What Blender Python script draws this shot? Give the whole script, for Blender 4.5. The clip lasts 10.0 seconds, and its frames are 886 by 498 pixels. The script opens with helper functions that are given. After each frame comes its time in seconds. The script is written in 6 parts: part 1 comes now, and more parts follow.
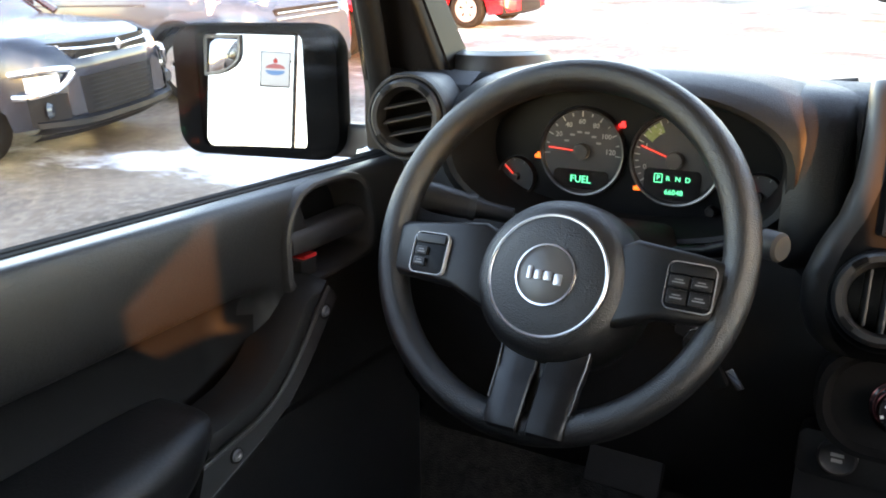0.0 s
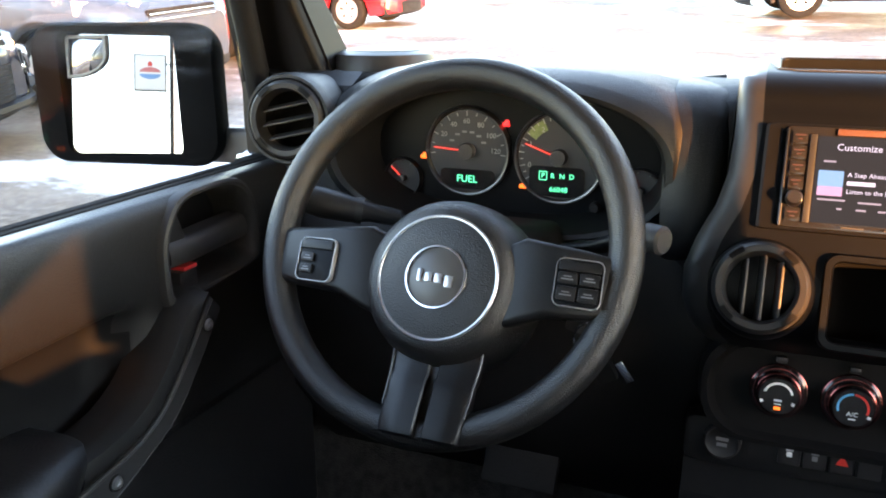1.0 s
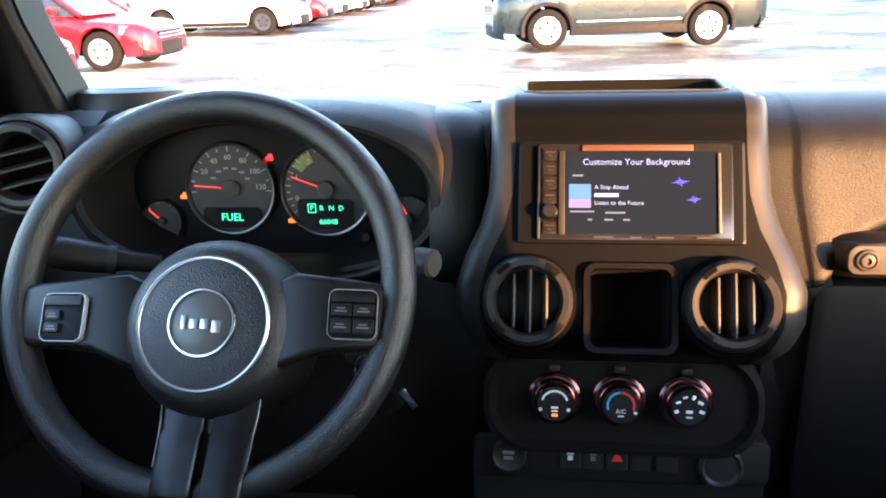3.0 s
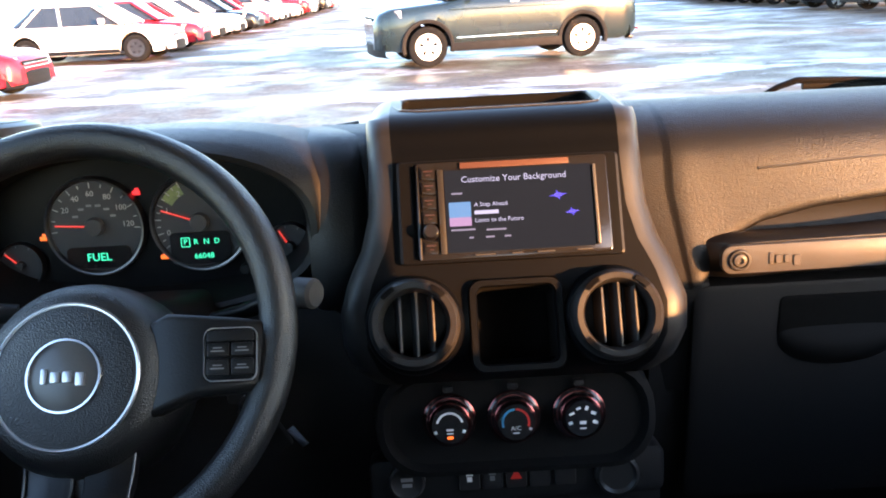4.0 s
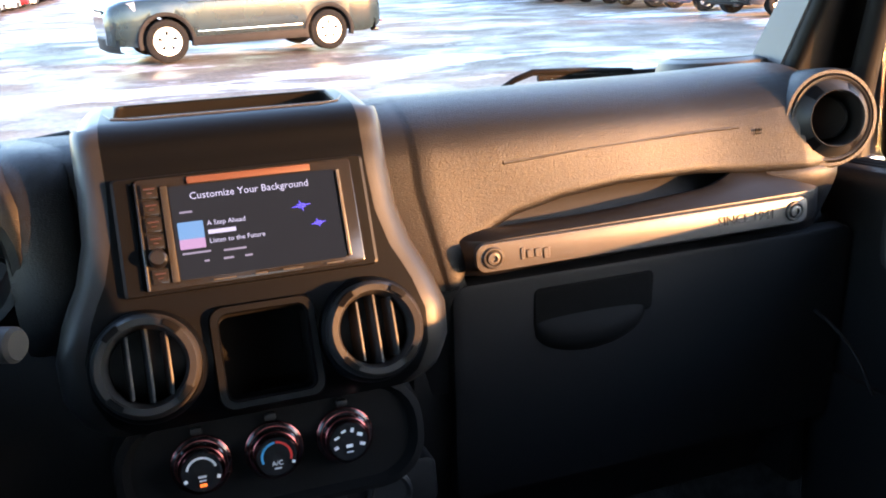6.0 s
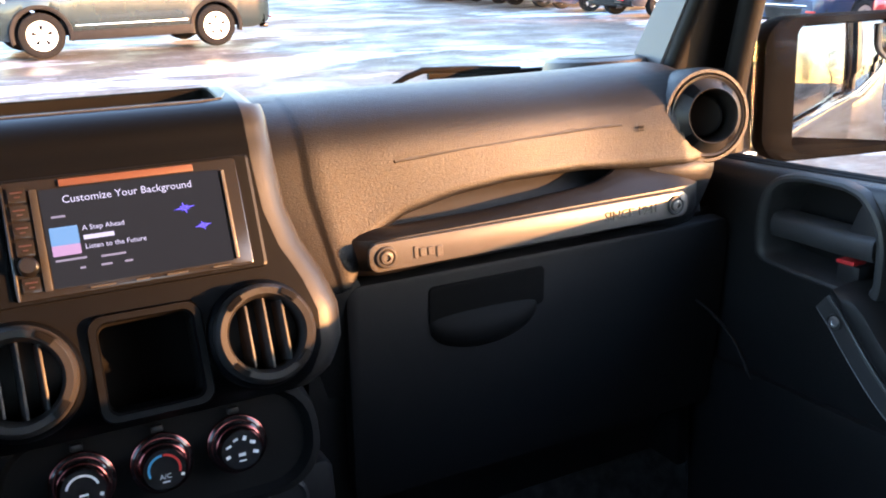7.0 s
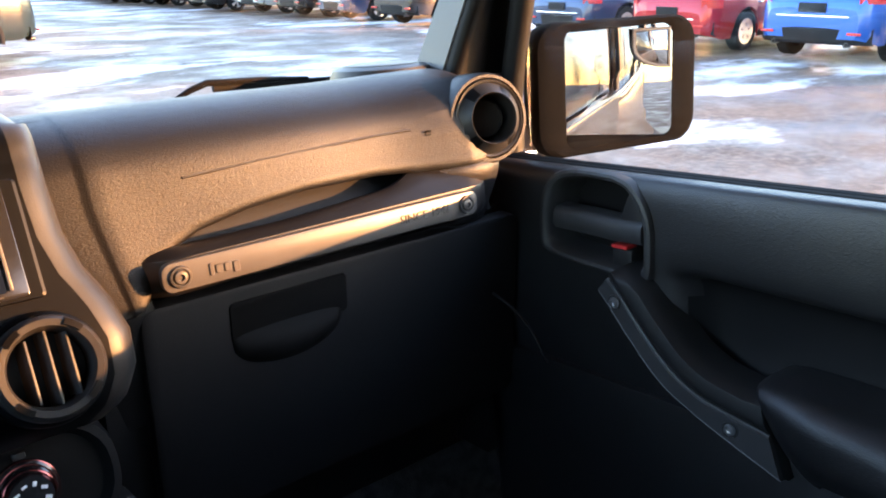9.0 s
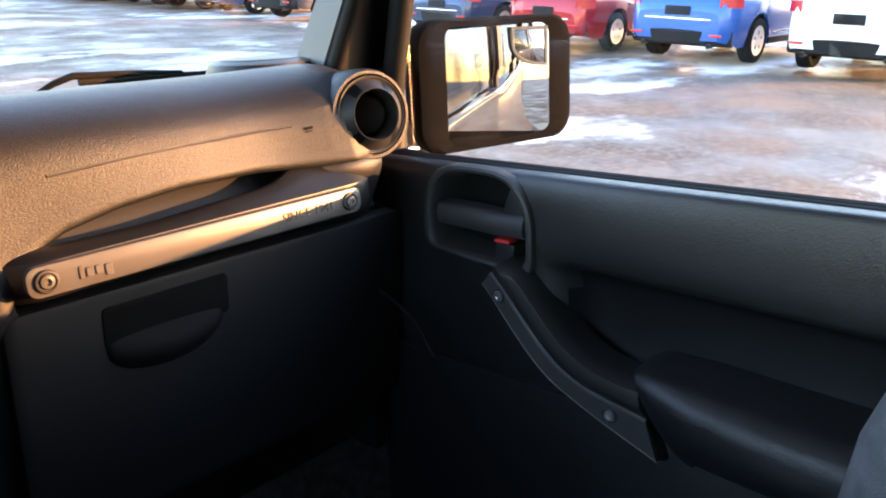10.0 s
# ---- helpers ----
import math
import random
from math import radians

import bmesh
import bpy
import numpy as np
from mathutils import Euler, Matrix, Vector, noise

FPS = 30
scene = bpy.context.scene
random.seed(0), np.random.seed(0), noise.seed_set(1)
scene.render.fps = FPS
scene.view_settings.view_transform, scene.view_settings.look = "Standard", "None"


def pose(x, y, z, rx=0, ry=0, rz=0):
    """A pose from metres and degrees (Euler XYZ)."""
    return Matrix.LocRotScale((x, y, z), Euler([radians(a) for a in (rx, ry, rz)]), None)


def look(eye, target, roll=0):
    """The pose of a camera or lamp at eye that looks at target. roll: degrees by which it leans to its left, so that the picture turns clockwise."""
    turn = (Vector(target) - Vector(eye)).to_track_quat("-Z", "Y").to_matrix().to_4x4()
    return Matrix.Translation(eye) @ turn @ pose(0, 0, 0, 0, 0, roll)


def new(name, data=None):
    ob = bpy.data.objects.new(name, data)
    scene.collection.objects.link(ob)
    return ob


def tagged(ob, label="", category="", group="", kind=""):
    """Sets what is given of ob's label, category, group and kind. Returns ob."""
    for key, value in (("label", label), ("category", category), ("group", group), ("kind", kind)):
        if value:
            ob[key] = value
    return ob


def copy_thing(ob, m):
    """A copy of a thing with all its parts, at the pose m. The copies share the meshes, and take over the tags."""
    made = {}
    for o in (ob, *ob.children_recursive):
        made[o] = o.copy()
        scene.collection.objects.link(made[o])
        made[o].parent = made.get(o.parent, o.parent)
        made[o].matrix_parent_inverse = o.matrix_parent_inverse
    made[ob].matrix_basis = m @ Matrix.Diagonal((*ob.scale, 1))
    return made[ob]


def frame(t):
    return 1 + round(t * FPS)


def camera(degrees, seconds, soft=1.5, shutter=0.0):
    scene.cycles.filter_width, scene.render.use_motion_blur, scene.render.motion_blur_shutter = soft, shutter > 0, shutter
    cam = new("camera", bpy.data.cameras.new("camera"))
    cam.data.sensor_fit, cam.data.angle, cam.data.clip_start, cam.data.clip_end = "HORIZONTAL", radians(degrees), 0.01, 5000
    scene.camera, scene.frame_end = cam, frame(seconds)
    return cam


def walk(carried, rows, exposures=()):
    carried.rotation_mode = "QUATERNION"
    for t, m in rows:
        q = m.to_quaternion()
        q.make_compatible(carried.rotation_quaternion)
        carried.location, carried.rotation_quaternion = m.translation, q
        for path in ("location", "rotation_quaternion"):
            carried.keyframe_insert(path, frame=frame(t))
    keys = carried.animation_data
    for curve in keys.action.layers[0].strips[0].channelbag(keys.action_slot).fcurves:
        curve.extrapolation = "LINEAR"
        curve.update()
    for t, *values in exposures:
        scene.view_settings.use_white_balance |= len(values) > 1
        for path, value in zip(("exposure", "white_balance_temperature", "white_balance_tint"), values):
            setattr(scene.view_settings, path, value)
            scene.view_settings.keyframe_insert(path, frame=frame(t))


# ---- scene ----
cam = camera(56.9, 10.0, soft=1.9)
PATH = [
    (0, (-0.084, -0.004, 1.482), (-1.057, 1.647, 0.91), -0.3),
    (0.5, (-0.09, 0.003, 1.481), (-0.941, 1.718, 0.903), 0.2),
    (1, (-0.09, 0.012, 1.479), (-0.824, 1.783, 0.909), -0.2),
    (1.5, (-0.089, 0.018, 1.475), (-0.704, 1.84, 0.925), -0.6),
    (2, (-0.083, 0.022, 1.476), (-0.571, 1.888, 0.944), -0.6),
    (2.5, (-0.083, 0.026, 1.471), (-0.448, 1.924, 0.956), -0.6),
    (4, (-0.069, 0.053, 1.472), (-0.054, 1.999, 1.011), -3.1),
    (4.5, (-0.063, 0.065, 1.475), (0.075, 2.005, 1.01), -4.0),
    (5, (-0.054, 0.084, 1.477), (0.223, 2.007, 1.002), -4.6),
    (5.5, (-0.047, 0.103, 1.476), (0.385, 1.993, 0.984), -4.4),
    (7, (-0.038, 0.116, 1.474), (0.766, 1.869, 0.944), -3.1),
    (7.5, (-0.033, 0.105, 1.473), (0.878, 1.806, 0.947), -3.6),
    (8, (-0.033, 0.105, 1.473), (0.989, 1.742, 0.947), -3.6),
    (8.5, (-0.035, 0.105, 1.474), (1.081, 1.678, 0.944), -3.8),
    (9, (-0.035, 0.104, 1.474), (1.166, 1.611, 0.937), -3.8),
    (9.5, (-0.035, 0.105, 1.474), (1.262, 1.527, 0.931), -3.2),
    (10, (-0.034, 0.105, 1.474), (1.368, 1.417, 0.913), -2.6),
]
# The car stands nose-down on the sloping lot; its own axes are x right, y ahead, z up.
CAR = Matrix.Translation((0, 0, 1.48)) @ pose(0, 0, 0, -4.7, 0, 0) @ Matrix.Translation((0, 0, -1.48))
EXPOSURES = [(0.0, 4.5, 7800, 25), (2.5, 4.65, 6600, 19), (4.0, 3.90, 6300, 21), (4.5, 3.90, 6300, 21), (7.5, 4.12, 6200, 22), (10.0, 3.87, 6600, 23)]
walk(cam, [(t, CAR @ look(eye, target, roll)) for t, eye, target, roll in PATH], EXPOSURES)


# ---- light ----
SUN_AZ, SUN_EL = 47.0, 7.5          # behind the car, to its right
world = bpy.data.worlds.new("sky")
scene.world = world
world.use_nodes = True
wn = world.node_tree.nodes
sky = wn.new("ShaderNodeTexSky")
sky.sky_type = "NISHITA"
sky.sun_disc = False
sky.sun_elevation = radians(SUN_EL)
sky.sun_rotation = radians(180 - SUN_AZ)
sky.air_density, sky.dust_density, sky.ozone_density = 1.0, 0.5, 1.5
wn["Background"].inputs["Strength"].default_value = 0.18
world.node_tree.links.new(sky.outputs["Color"], wn["Background"].inputs["Color"])
sun_way = Vector((math.sin(radians(SUN_AZ)) * math.cos(radians(SUN_EL)), -math.cos(radians(SUN_AZ)) * math.cos(radians(SUN_EL)), math.sin(radians(SUN_EL))))
sun = new("sun", bpy.data.lights.new("sun", "SUN"))
sun.data.energy, sun.data.angle, sun.data.color = 2.1, radians(0.4), (1.0, 0.445, 0.135)
sun.matrix_world = look(sun_way * 30, (0, 0, 0))


# ---- materials ----
def material(name, color, rough=0.5, metal=0.0, var=0.0, scale=20.0, bump=0.0, bump_scale=300.0, kind="noise", spec=0.5, coat=0.0, color2=None, emit=0.0, rvar=0.025, stretch=(1, 1, 1)):
    """A surface with large blotches, fine grain and relief."""
    m = bpy.data.materials.new(name)
    m.use_nodes = True
    nt = m.node_tree
    b = nt.nodes["Principled BSDF"]
    b.inputs["Roughness"].default_value = rough
    b.inputs["Metallic"].default_value = metal
    b.inputs["Specular IOR Level"].default_value = spec
    b.inputs["Coat Weight"].default_value = coat
    b.inputs["Base Color"].default_value = (*color, 1)
    co = nt.nodes.new("ShaderNodeTexCoord")
    if var or color2:
        c2 = color2 or tuple(min(1, c * (1 + var)) for c in color)
        c1 = color if color2 else tuple(c * (1 - var) for c in color)
        n1 = nt.nodes.new("ShaderNodeTexNoise")
        n1.inputs["Scale"].default_value, n1.inputs["Detail"].default_value = scale, 6
        mix = nt.nodes.new("ShaderNodeMix")
        mix.data_type = "RGBA"
        mix.inputs["A"].default_value, mix.inputs["B"].default_value = (*c1, 1), (*c2, 1)
        ramp = nt.nodes.new("ShaderNodeMapRange")
        ramp.inputs["From Min"].default_value, ramp.inputs["From Max"].default_value = 0.35, 0.65
        nt.links.new(co.outputs["Object"], n1.inputs["Vector"])
        nt.links.new(n1.outputs["Fac"], ramp.inputs["Value"])
        nt.links.new(ramp.outputs["Result"], mix.inputs["Factor"])
        nt.links.new(mix.outputs["Result"], b.inputs["Base Color"])
        n3 = nt.nodes.new("ShaderNodeTexNoise")
        n3.inputs["Scale"].default_value, n3.inputs["Detail"].default_value = scale * 1.7, 8
        r3 = nt.nodes.new("ShaderNodeMapRange")
        r3.inputs["To Min"].default_value, r3.inputs["To Max"].default_value = max(0.02, rough - rvar), min(1, rough + rvar)
        nt.links.new(co.outputs["Object"], n3.inputs["Vector"])
        nt.links.new(n3.outputs["Fac"], r3.inputs["Value"])
        nt.links.new(r3.outputs["Result"], b.inputs["Roughness"])
    if bump:
        if kind == "leather":
            mp = nt.nodes.new("ShaderNodeMapping")
            mp.inputs["Scale"].default_value = stretch
            nt.links.new(co.outputs["Object"], mp.inputs["Vector"])
            g = nt.nodes.new("ShaderNodeTexNoise")
            g.inputs["Detail"].default_value, g.inputs["Roughness"].default_value = 3, 0.55
            out = g.outputs["Fac"]
        elif kind == "grain":
            g = nt.nodes.new("ShaderNodeTexVoronoi")
            g.feature = "F1"
            out = g.outputs["Distance"]
        else:
            g = nt.nodes.new("ShaderNodeTexNoise")
            g.inputs["Detail"].default_value = 1
            out = g.outputs["Fac"]
        g.inputs["Scale"].default_value = bump_scale
        bp = nt.nodes.new("ShaderNodeBump")
        bp.inputs["Strength"].default_value, bp.inputs["Distance"].default_value = bump, 0.002
        nt.links.new(mp.outputs["Vector"] if kind == "leather" else co.outputs["Object"], g.inputs["Vector"])
        nt.links.new(out, bp.inputs["Height"])
        nt.links.new(bp.outputs["Normal"], b.inputs["Normal"])
    if emit:
        b.inputs["Emission Color"].default_value = (*color, 1)
        b.inputs["Base Color"].default_value = (0.002, 0.002, 0.002, 1)
        b.inputs["Emission Strength"].default_value = emit
    return m


def glass(name, tint=(1, 1, 1), rough=0.0):
    m = bpy.data.materials.new(name)
    m.use_nodes = True
    nt = m.node_tree
    nt.nodes.remove(nt.nodes["Principled BSDF"])
    t = nt.nodes.new("ShaderNodeBsdfTransparent")
    t.inputs["Color"].default_value = (*tint, 1)
    g = nt.nodes.new("ShaderNodeBsdfGlossy")
    g.inputs["Roughness"].default_value = rough
    w = nt.nodes.new("ShaderNodeLayerWeight")
    p = nt.nodes.new("ShaderNodeMath")
    p.operation = "POWER"
    p.inputs[1].default_value = 5.0
    f = nt.nodes.new("ShaderNodeMath")
    f.operation = "MULTIPLY_ADD"
    f.inputs[1].default_value, f.inputs[2].default_value = 0.8, 0.03
    nt.links.new(w.outputs["Facing"], p.inputs[0])
    nt.links.new(p.outputs[0], f.inputs[0])
    mx = nt.nodes.new("ShaderNodeMixShader")
    nt.links.new(f.outputs[0], mx.inputs[0])
    nt.links.new(t.outputs[0], mx.inputs[1])
    nt.links.new(g.outputs[0], mx.inputs[2])
    nt.links.new(mx.outputs[0], nt.nodes["Material Output"].inputs["Surface"])
    return m


GRAIN = material("grained_vinyl", (0.0036, 0.0037, 0.0043), 0.48, var=0.10, scale=9, bump=0.34, bump_scale=460, kind="leather", spec=0.40, stretch=(1.0, 1.6, 2.0))
PLASTIC = material("smooth_black_plastic", (0.015, 0.015, 0.0155), 0.44, var=0.05, scale=9, bump=0.05, bump_scale=600, spec=0.32)
BEZEL = material("satin_black_facia", (0.0014, 0.0018, 0.0026), 0.42, var=0.06, scale=8, spec=0.14, rvar=0.02, bump=0.02, bump_scale=700)
DOORVINYL = material("door_vinyl", (0.0095, 0.0095, 0.0102), 0.41, var=0.08, scale=9, bump=0.30, bump_scale=420, kind="leather", spec=0.55, stretch=(1.5, 0.7, 2.2))
PILLAR = material("pillar_plastic", (0.0024, 0.0024, 0.0027), 0.42, var=0.06, scale=9, spec=0.10, bump=0.03, bump_scale=500)
FRAMEPAINT_LIT = material("grey_frame_paint_lit_side", (0.065, 0.068, 0.072), 0.4, var=0.05, scale=9, spec=0.3)
INSERT = material("smooth_dark_door_insert", (0.0055, 0.0055, 0.0060), 0.55, var=0.08, scale=9, spec=0.2, bump=0.06, bump_scale=500)
STRAPMETAL = material("dark_pewter_plate", (0.050, 0.050, 0.051), 0.40, metal=0.25, var=0.08, scale=16, bump=0.05, bump_scale=900)
GLOVEBOX = material("matt_black_glovebox", (0.0068, 0.0068, 0.0074), 0.55, var=0.06, scale=9, spec=0.22, bump=0.08, bump_scale=700)
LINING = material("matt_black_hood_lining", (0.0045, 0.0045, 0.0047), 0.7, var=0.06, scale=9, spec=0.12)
DARK = material("matt_dark_plastic", (0.030, 0.030, 0.031), 0.48, var=0.06, scale=9, bump=0.06, bump_scale=600, spec=0.35)
GLOSSBLACK = material("gloss_black", (0.010, 0.010, 0.011), 0.16, var=0.1, scale=12, spec=0.5)
RUBBER = material("black_rubber", (0.010, 0.010, 0.010), 0.75, var=0.2, scale=30, bump=0.2, bump_scale=400, spec=0.3)
LEATHER = material("wheel_urethane", (0.008, 0.008, 0.0082), 0.38, var=0.05, scale=8, bump=0.30, bump_scale=800, kind="grain", spec=0.58)
SPOKE = material("spoke_plastic", (0.0055, 0.0055, 0.0058), 0.40, var=0.05, scale=9, bump=0.08, bump_scale=600, spec=0.34)
BARVINYL = material("grab_bar_vinyl", (0.0042, 0.0044, 0.0052), 0.42, var=0.06, scale=9, bump=0.08, bump_scale=600, spec=0.40)
TRIMRING = material("bright_trim_ring", (0.42, 0.42, 0.43), 0.34, metal=0.5, var=0.06, scale=30)
SILVER = material("satin_silver", (0.55, 0.55, 0.56), 0.3, metal=0.9, var=0.06, scale=30)
PEWTER = material("pewter_trim_paint", (0.085, 0.083, 0.080), 0.36, metal=0.25, var=0.08, scale=16, bump=0.05, bump_scale=900)
CHROME = material("chrome", (0.75, 0.75, 0.76), 0.12, metal=1.0)
MIRROR = material("mirror_silver", (0.28, 0.28, 0.285), 0.01, metal=1.0)
CARPET = material("mottled_black_carpet", (0.040, 0.039, 0.038), 0.95, var=0.3, scale=60, bump=1.0, bump_scale=500, spec=0.1)
SEATCLOTH = material("grey_seat_cloth", (0.10, 0.10, 0.105), 0.9, var=0.15, scale=40, bump=0.6, bump_scale=600, spec=0.15)
HEADLINER = material("pale_roof_lining", (0.42, 0.42, 0.43), 0.9, var=0.1, scale=20, bump=0.2, bump_scale=300)
BODYPAINT = material("silver_body_paint", (0.36, 0.37, 0.38), 0.18, metal=0.85, var=0.04, scale=8, coat=0.2)
DIALFACE = material("dial_face_grey", (0.016, 0.016, 0.018), 0.5, var=0.1, scale=30)
DIALRIM = material("dark_chrome", (0.13, 0.13, 0.135), 0.3, metal=1.0)
WHITEMARK = material("white_print", (0.75, 0.75, 0.75), 0.5)
GREYMARK = material("grey_print", (0.16, 0.16, 0.165), 0.5)
REDMARK = material("red_print", (0.65, 0.03, 0.02), 0.5)
BLUEMARK = material("blue_print", (0.04, 0.3, 0.55), 0.5)
NEEDLE = material("red_needle", (0.9, 0.06, 0.04), 0.4, emit=0.08)
GREENLIT = material("green_display", (0.03, 0.85, 0.42), 0.5, emit=0.13)
AMBERLIT = material("amber_lamp", (1.0, 0.17, 0.02), 0.5, emit=0.13)
REDLIT = material("red_lamp", (1.0, 0.03, 0.03), 0.5, emit=0.14)
GLASS = glass("clear_glass", (0.97, 0.98, 0.97))
PRIVACY = glass("dark_rear_glass", (0.72, 0.73, 0.73))


# ---- building helpers ----
def finish(name, bm, mat, smooth=True):
    bmesh.ops.recalc_face_normals(bm, faces=bm.faces)
    me = bpy.data.meshes.new(name)
    bm.to_mesh(me)
    bm.free()
    me.materials.append(mat)
    if smooth:
        me.polygons.foreach_set("use_smooth", [True] * len(me.polygons))
        me.set_sharp_from_angle(angle=radians(38))
    return me


def thing(name, label, category, at=None, group="", kind=""):
    ob = new(name)
    ob.empty_display_size = 0.05
    ob.matrix_world = CAR if at is None else at
    return tagged(ob, label, category, group, kind)


def part(name, bm, mat, parent, label="", smooth=True, at=None):
    ob = new(name, finish(name, bm, mat, smooth))
    ob.parent = parent
    if at is not None:
        ob.matrix_local = at
    if label:
        tagged(ob, label)
    return ob


def again(ob, parent, at):
    """The same part once more."""
    o = new(ob.name.split(".")[0], ob.data)
    o.parent = parent
    o.matrix_local = at
    if "label" in ob:
        o["label"] = ob["label"]
    return o


def box(size, at=None, bevel=0.0, seg=2, bm=None):
    bm = bm or bmesh.new()
    tmp = bmesh.new()
    bmesh.ops.create_cube(tmp, size=1.0, matrix=Matrix.Diagonal((*size, 1)))
    if bevel:
        bmesh.ops.bevel(tmp, geom=tmp.edges[:], offset=bevel, segments=seg, profile=0.6, affect="EDGES")
    tmp.transform(at if at is not None else Matrix())
    return merge(bm, tmp)


def merge(bm, tmp):
    me = bpy.data.meshes.new("tmp")
    tmp.to_mesh(me)
    tmp.free()
    bm.from_mesh(me)
    bpy.data.meshes.remove(me)
    return bm


def loft(rings, closed=True, caps=False, wrap=False, bm=None):
    """Skin over rows of points; closed: each row is a loop; wrap: the rows are a loop."""
    bm = bm or bmesh.new()
    vs = [[bm.verts.new(p) for p in r] for r in rings]
    n = len(rings[0])
    rr = list(zip(vs, vs[1:])) + ([(vs[-1], vs[0])] if wrap else [])
    for a, b in rr:
        for i in range(n if closed else n - 1):
            j = (i + 1) % n
            try:
                bm.faces.new((a[i], a[j], b[j], b[i]))
            except ValueError:
                pass
    if caps:
        bm.faces.new(vs[0])
        bm.faces.new(vs[-1][::-1])
    return bm


def lathe(profile, n=40, at=None, bm=None, arc=(0, 360), squash=1.0):
    """Turn rows of (radius, height along -y, towards the viewer) round the y axis."""
    full = arc[1] - arc[0] >= 359.9
    rings = []
    for k in range(n if full else n + 1):
        a = radians(arc[0] + (arc[1] - arc[0]) * k / n)
        rings.append([(r * math.cos(a), -h, r * math.sin(a) * squash) for r, h in profile])
    tmp = loft(rings, closed=False, wrap=full)
    bmesh.ops.remove_doubles(tmp, verts=tmp.verts, dist=1e-5)
    tmp.transform(at if at is not None else Matrix())
    return merge(bm or bmesh.new(), tmp)


def tube(points, radius, n=12, bm=None, flat=1.0, closed=False, radii=None):
    """A round bar along a line of points."""
    bm = bm or bmesh.new()
    pts = [Vector(p) for p in points]
    rings = []
    for i, p in enumerate(pts):
        a = pts[i - 1] if (i or closed) else p
        b = pts[(i + 1) % len(pts)] if (i + 1 < len(pts) or closed) else p
        d = (b - a).normalized()
        u = d.cross(Vector((0, 0, 1)))
        u = (u if u.length > 1e-3 else d.cross(Vector((1, 0, 0)))).normalized()
        v = u.cross(d)
        r = radii[i] if radii else radius
        rings.append([p + r * (math.cos(q) * u + flat * math.sin(q) * v) for q in (2 * math.pi * k / n for k in range(n))])
    return loft(rings, True, not closed, closed, bm)


def plate(outline, depth, bevel=0.0, bm=None, at=None, seg=2):
    """An outline in x, z, made into a slab from y=0 (face, towards -y) to y=depth."""
    tmp = bmesh.new()
    a = [tmp.verts.new((x, 0, z)) for x, z in outline]
    f = tmp.faces.new(a)
    r = bmesh.ops.extrude_face_region(tmp, geom=[f])
    bmesh.ops.translate(tmp, verts=[v for v in r["geom"] if isinstance(v, bmesh.types.BMVert)], vec=(0, depth, 0))
    if bevel:
        es = [e for e in tmp.edges if abs(e.verts[0].co.y) < 1e-6 and abs(e.verts[1].co.y) < 1e-6]
        bmesh.ops.bevel(tmp, geom=es, offset=bevel, segments=seg, profile=0.5, affect="EDGES")
    tmp.transform(at if at is not None else Matrix())
    return merge(bm or bmesh.new(), tmp)


def rounded(w, h, r, n=6, cx=0.0, cz=0.0):
    """A rounded rectangle as a loop of (x, z)."""
    out = []
    for sx, sz, a0 in ((1, 1, 0), (-1, 1, 90), (-1, -1, 180), (1, -1, 270)):
        for k in range(n + 1):
            a = radians(a0 + 90 * k / n)
            out.append((cx + sx * (w / 2 - r) + r * math.cos(a), cz + sz * (h / 2 - r) + r * math.sin(a)))
    return out


def frame_loop(outer, inner, depth, bevel=0.0, back=None):
    """A ring-shaped plate between two loops of the same number of points."""
    rings = [[(x, depth, z) for x, z in outer], [(x, bevel, z) for x, z in outer]]
    mid = [((a[0] * 0.85 + b[0] * 0.15), (a[1] * 0.85 + b[1] * 0.15)) for a, b in zip(outer, inner)]
    mid2 = [((a[0] * 0.15 + b[0] * 0.85), (a[1] * 0.15 + b[1] * 0.85)) for a, b in zip(outer, inner)]
    rings += [[(x, 0, z) for x, z in mid], [(x, 0, z) for x, z in mid2], [(x, bevel, z) for x, z in inner], [(x, depth if back is None else back, z) for x, z in inner]]
    return loft(rings, True)


def lettering(text, size, depth, mat, parent, at, name="lettering", label="", align="CENTER", spacing=1.0):
    cu = bpy.data.curves.new("txt", "FONT")
    cu.body, cu.size, cu.extrude, cu.align_x, cu.align_y, cu.space_character = text, size, depth, align, "CENTER", spacing
    cu.resolution_u = 2
    tmp = new("txt", cu)
    me = bpy.data.meshes.new_from_object(tmp)
    bpy.data.objects.remove(tmp)
    bpy.data.curves.remove(cu)
    me.materials.clear()
    me.materials.append(mat)
    ob = new(name, me)
    ob.parent = parent
    ob.matrix_local = at @ pose(0, 0, 0, 90, 0, 0)
    if label:
        tagged(ob, label)
    return ob


def lerp(a, b, k):
    return a + (b - a) * k


def spline(points, n):
    """A smooth line through points, n steps a span."""
    p = [Vector(q) for q in points]
    p = [2 * p[0] - p[1]] + p + [2 * p[-1] - p[-2]]
    out = []
    for i in range(1, len(p) - 2):
        for k in range(n):
            t = k / n
            a, b, c, d = p[i - 1], p[i], p[i + 1], p[i + 2]
            out.append(0.5 * (2 * b + (c - a) * t + (2 * a - 5 * b + 4 * c - d) * t * t + (3 * b - a - 3 * c + d) * t ** 3))
    out.append(p[-2])
    return out


# Near-black: stands for shade inside recesses, plus a few truly black parts.
UNLIT = material("black_plastic_and_recess_shade", (0.004, 0.004, 0.004), 0.9, var=0.1, scale=30, spec=0.1)


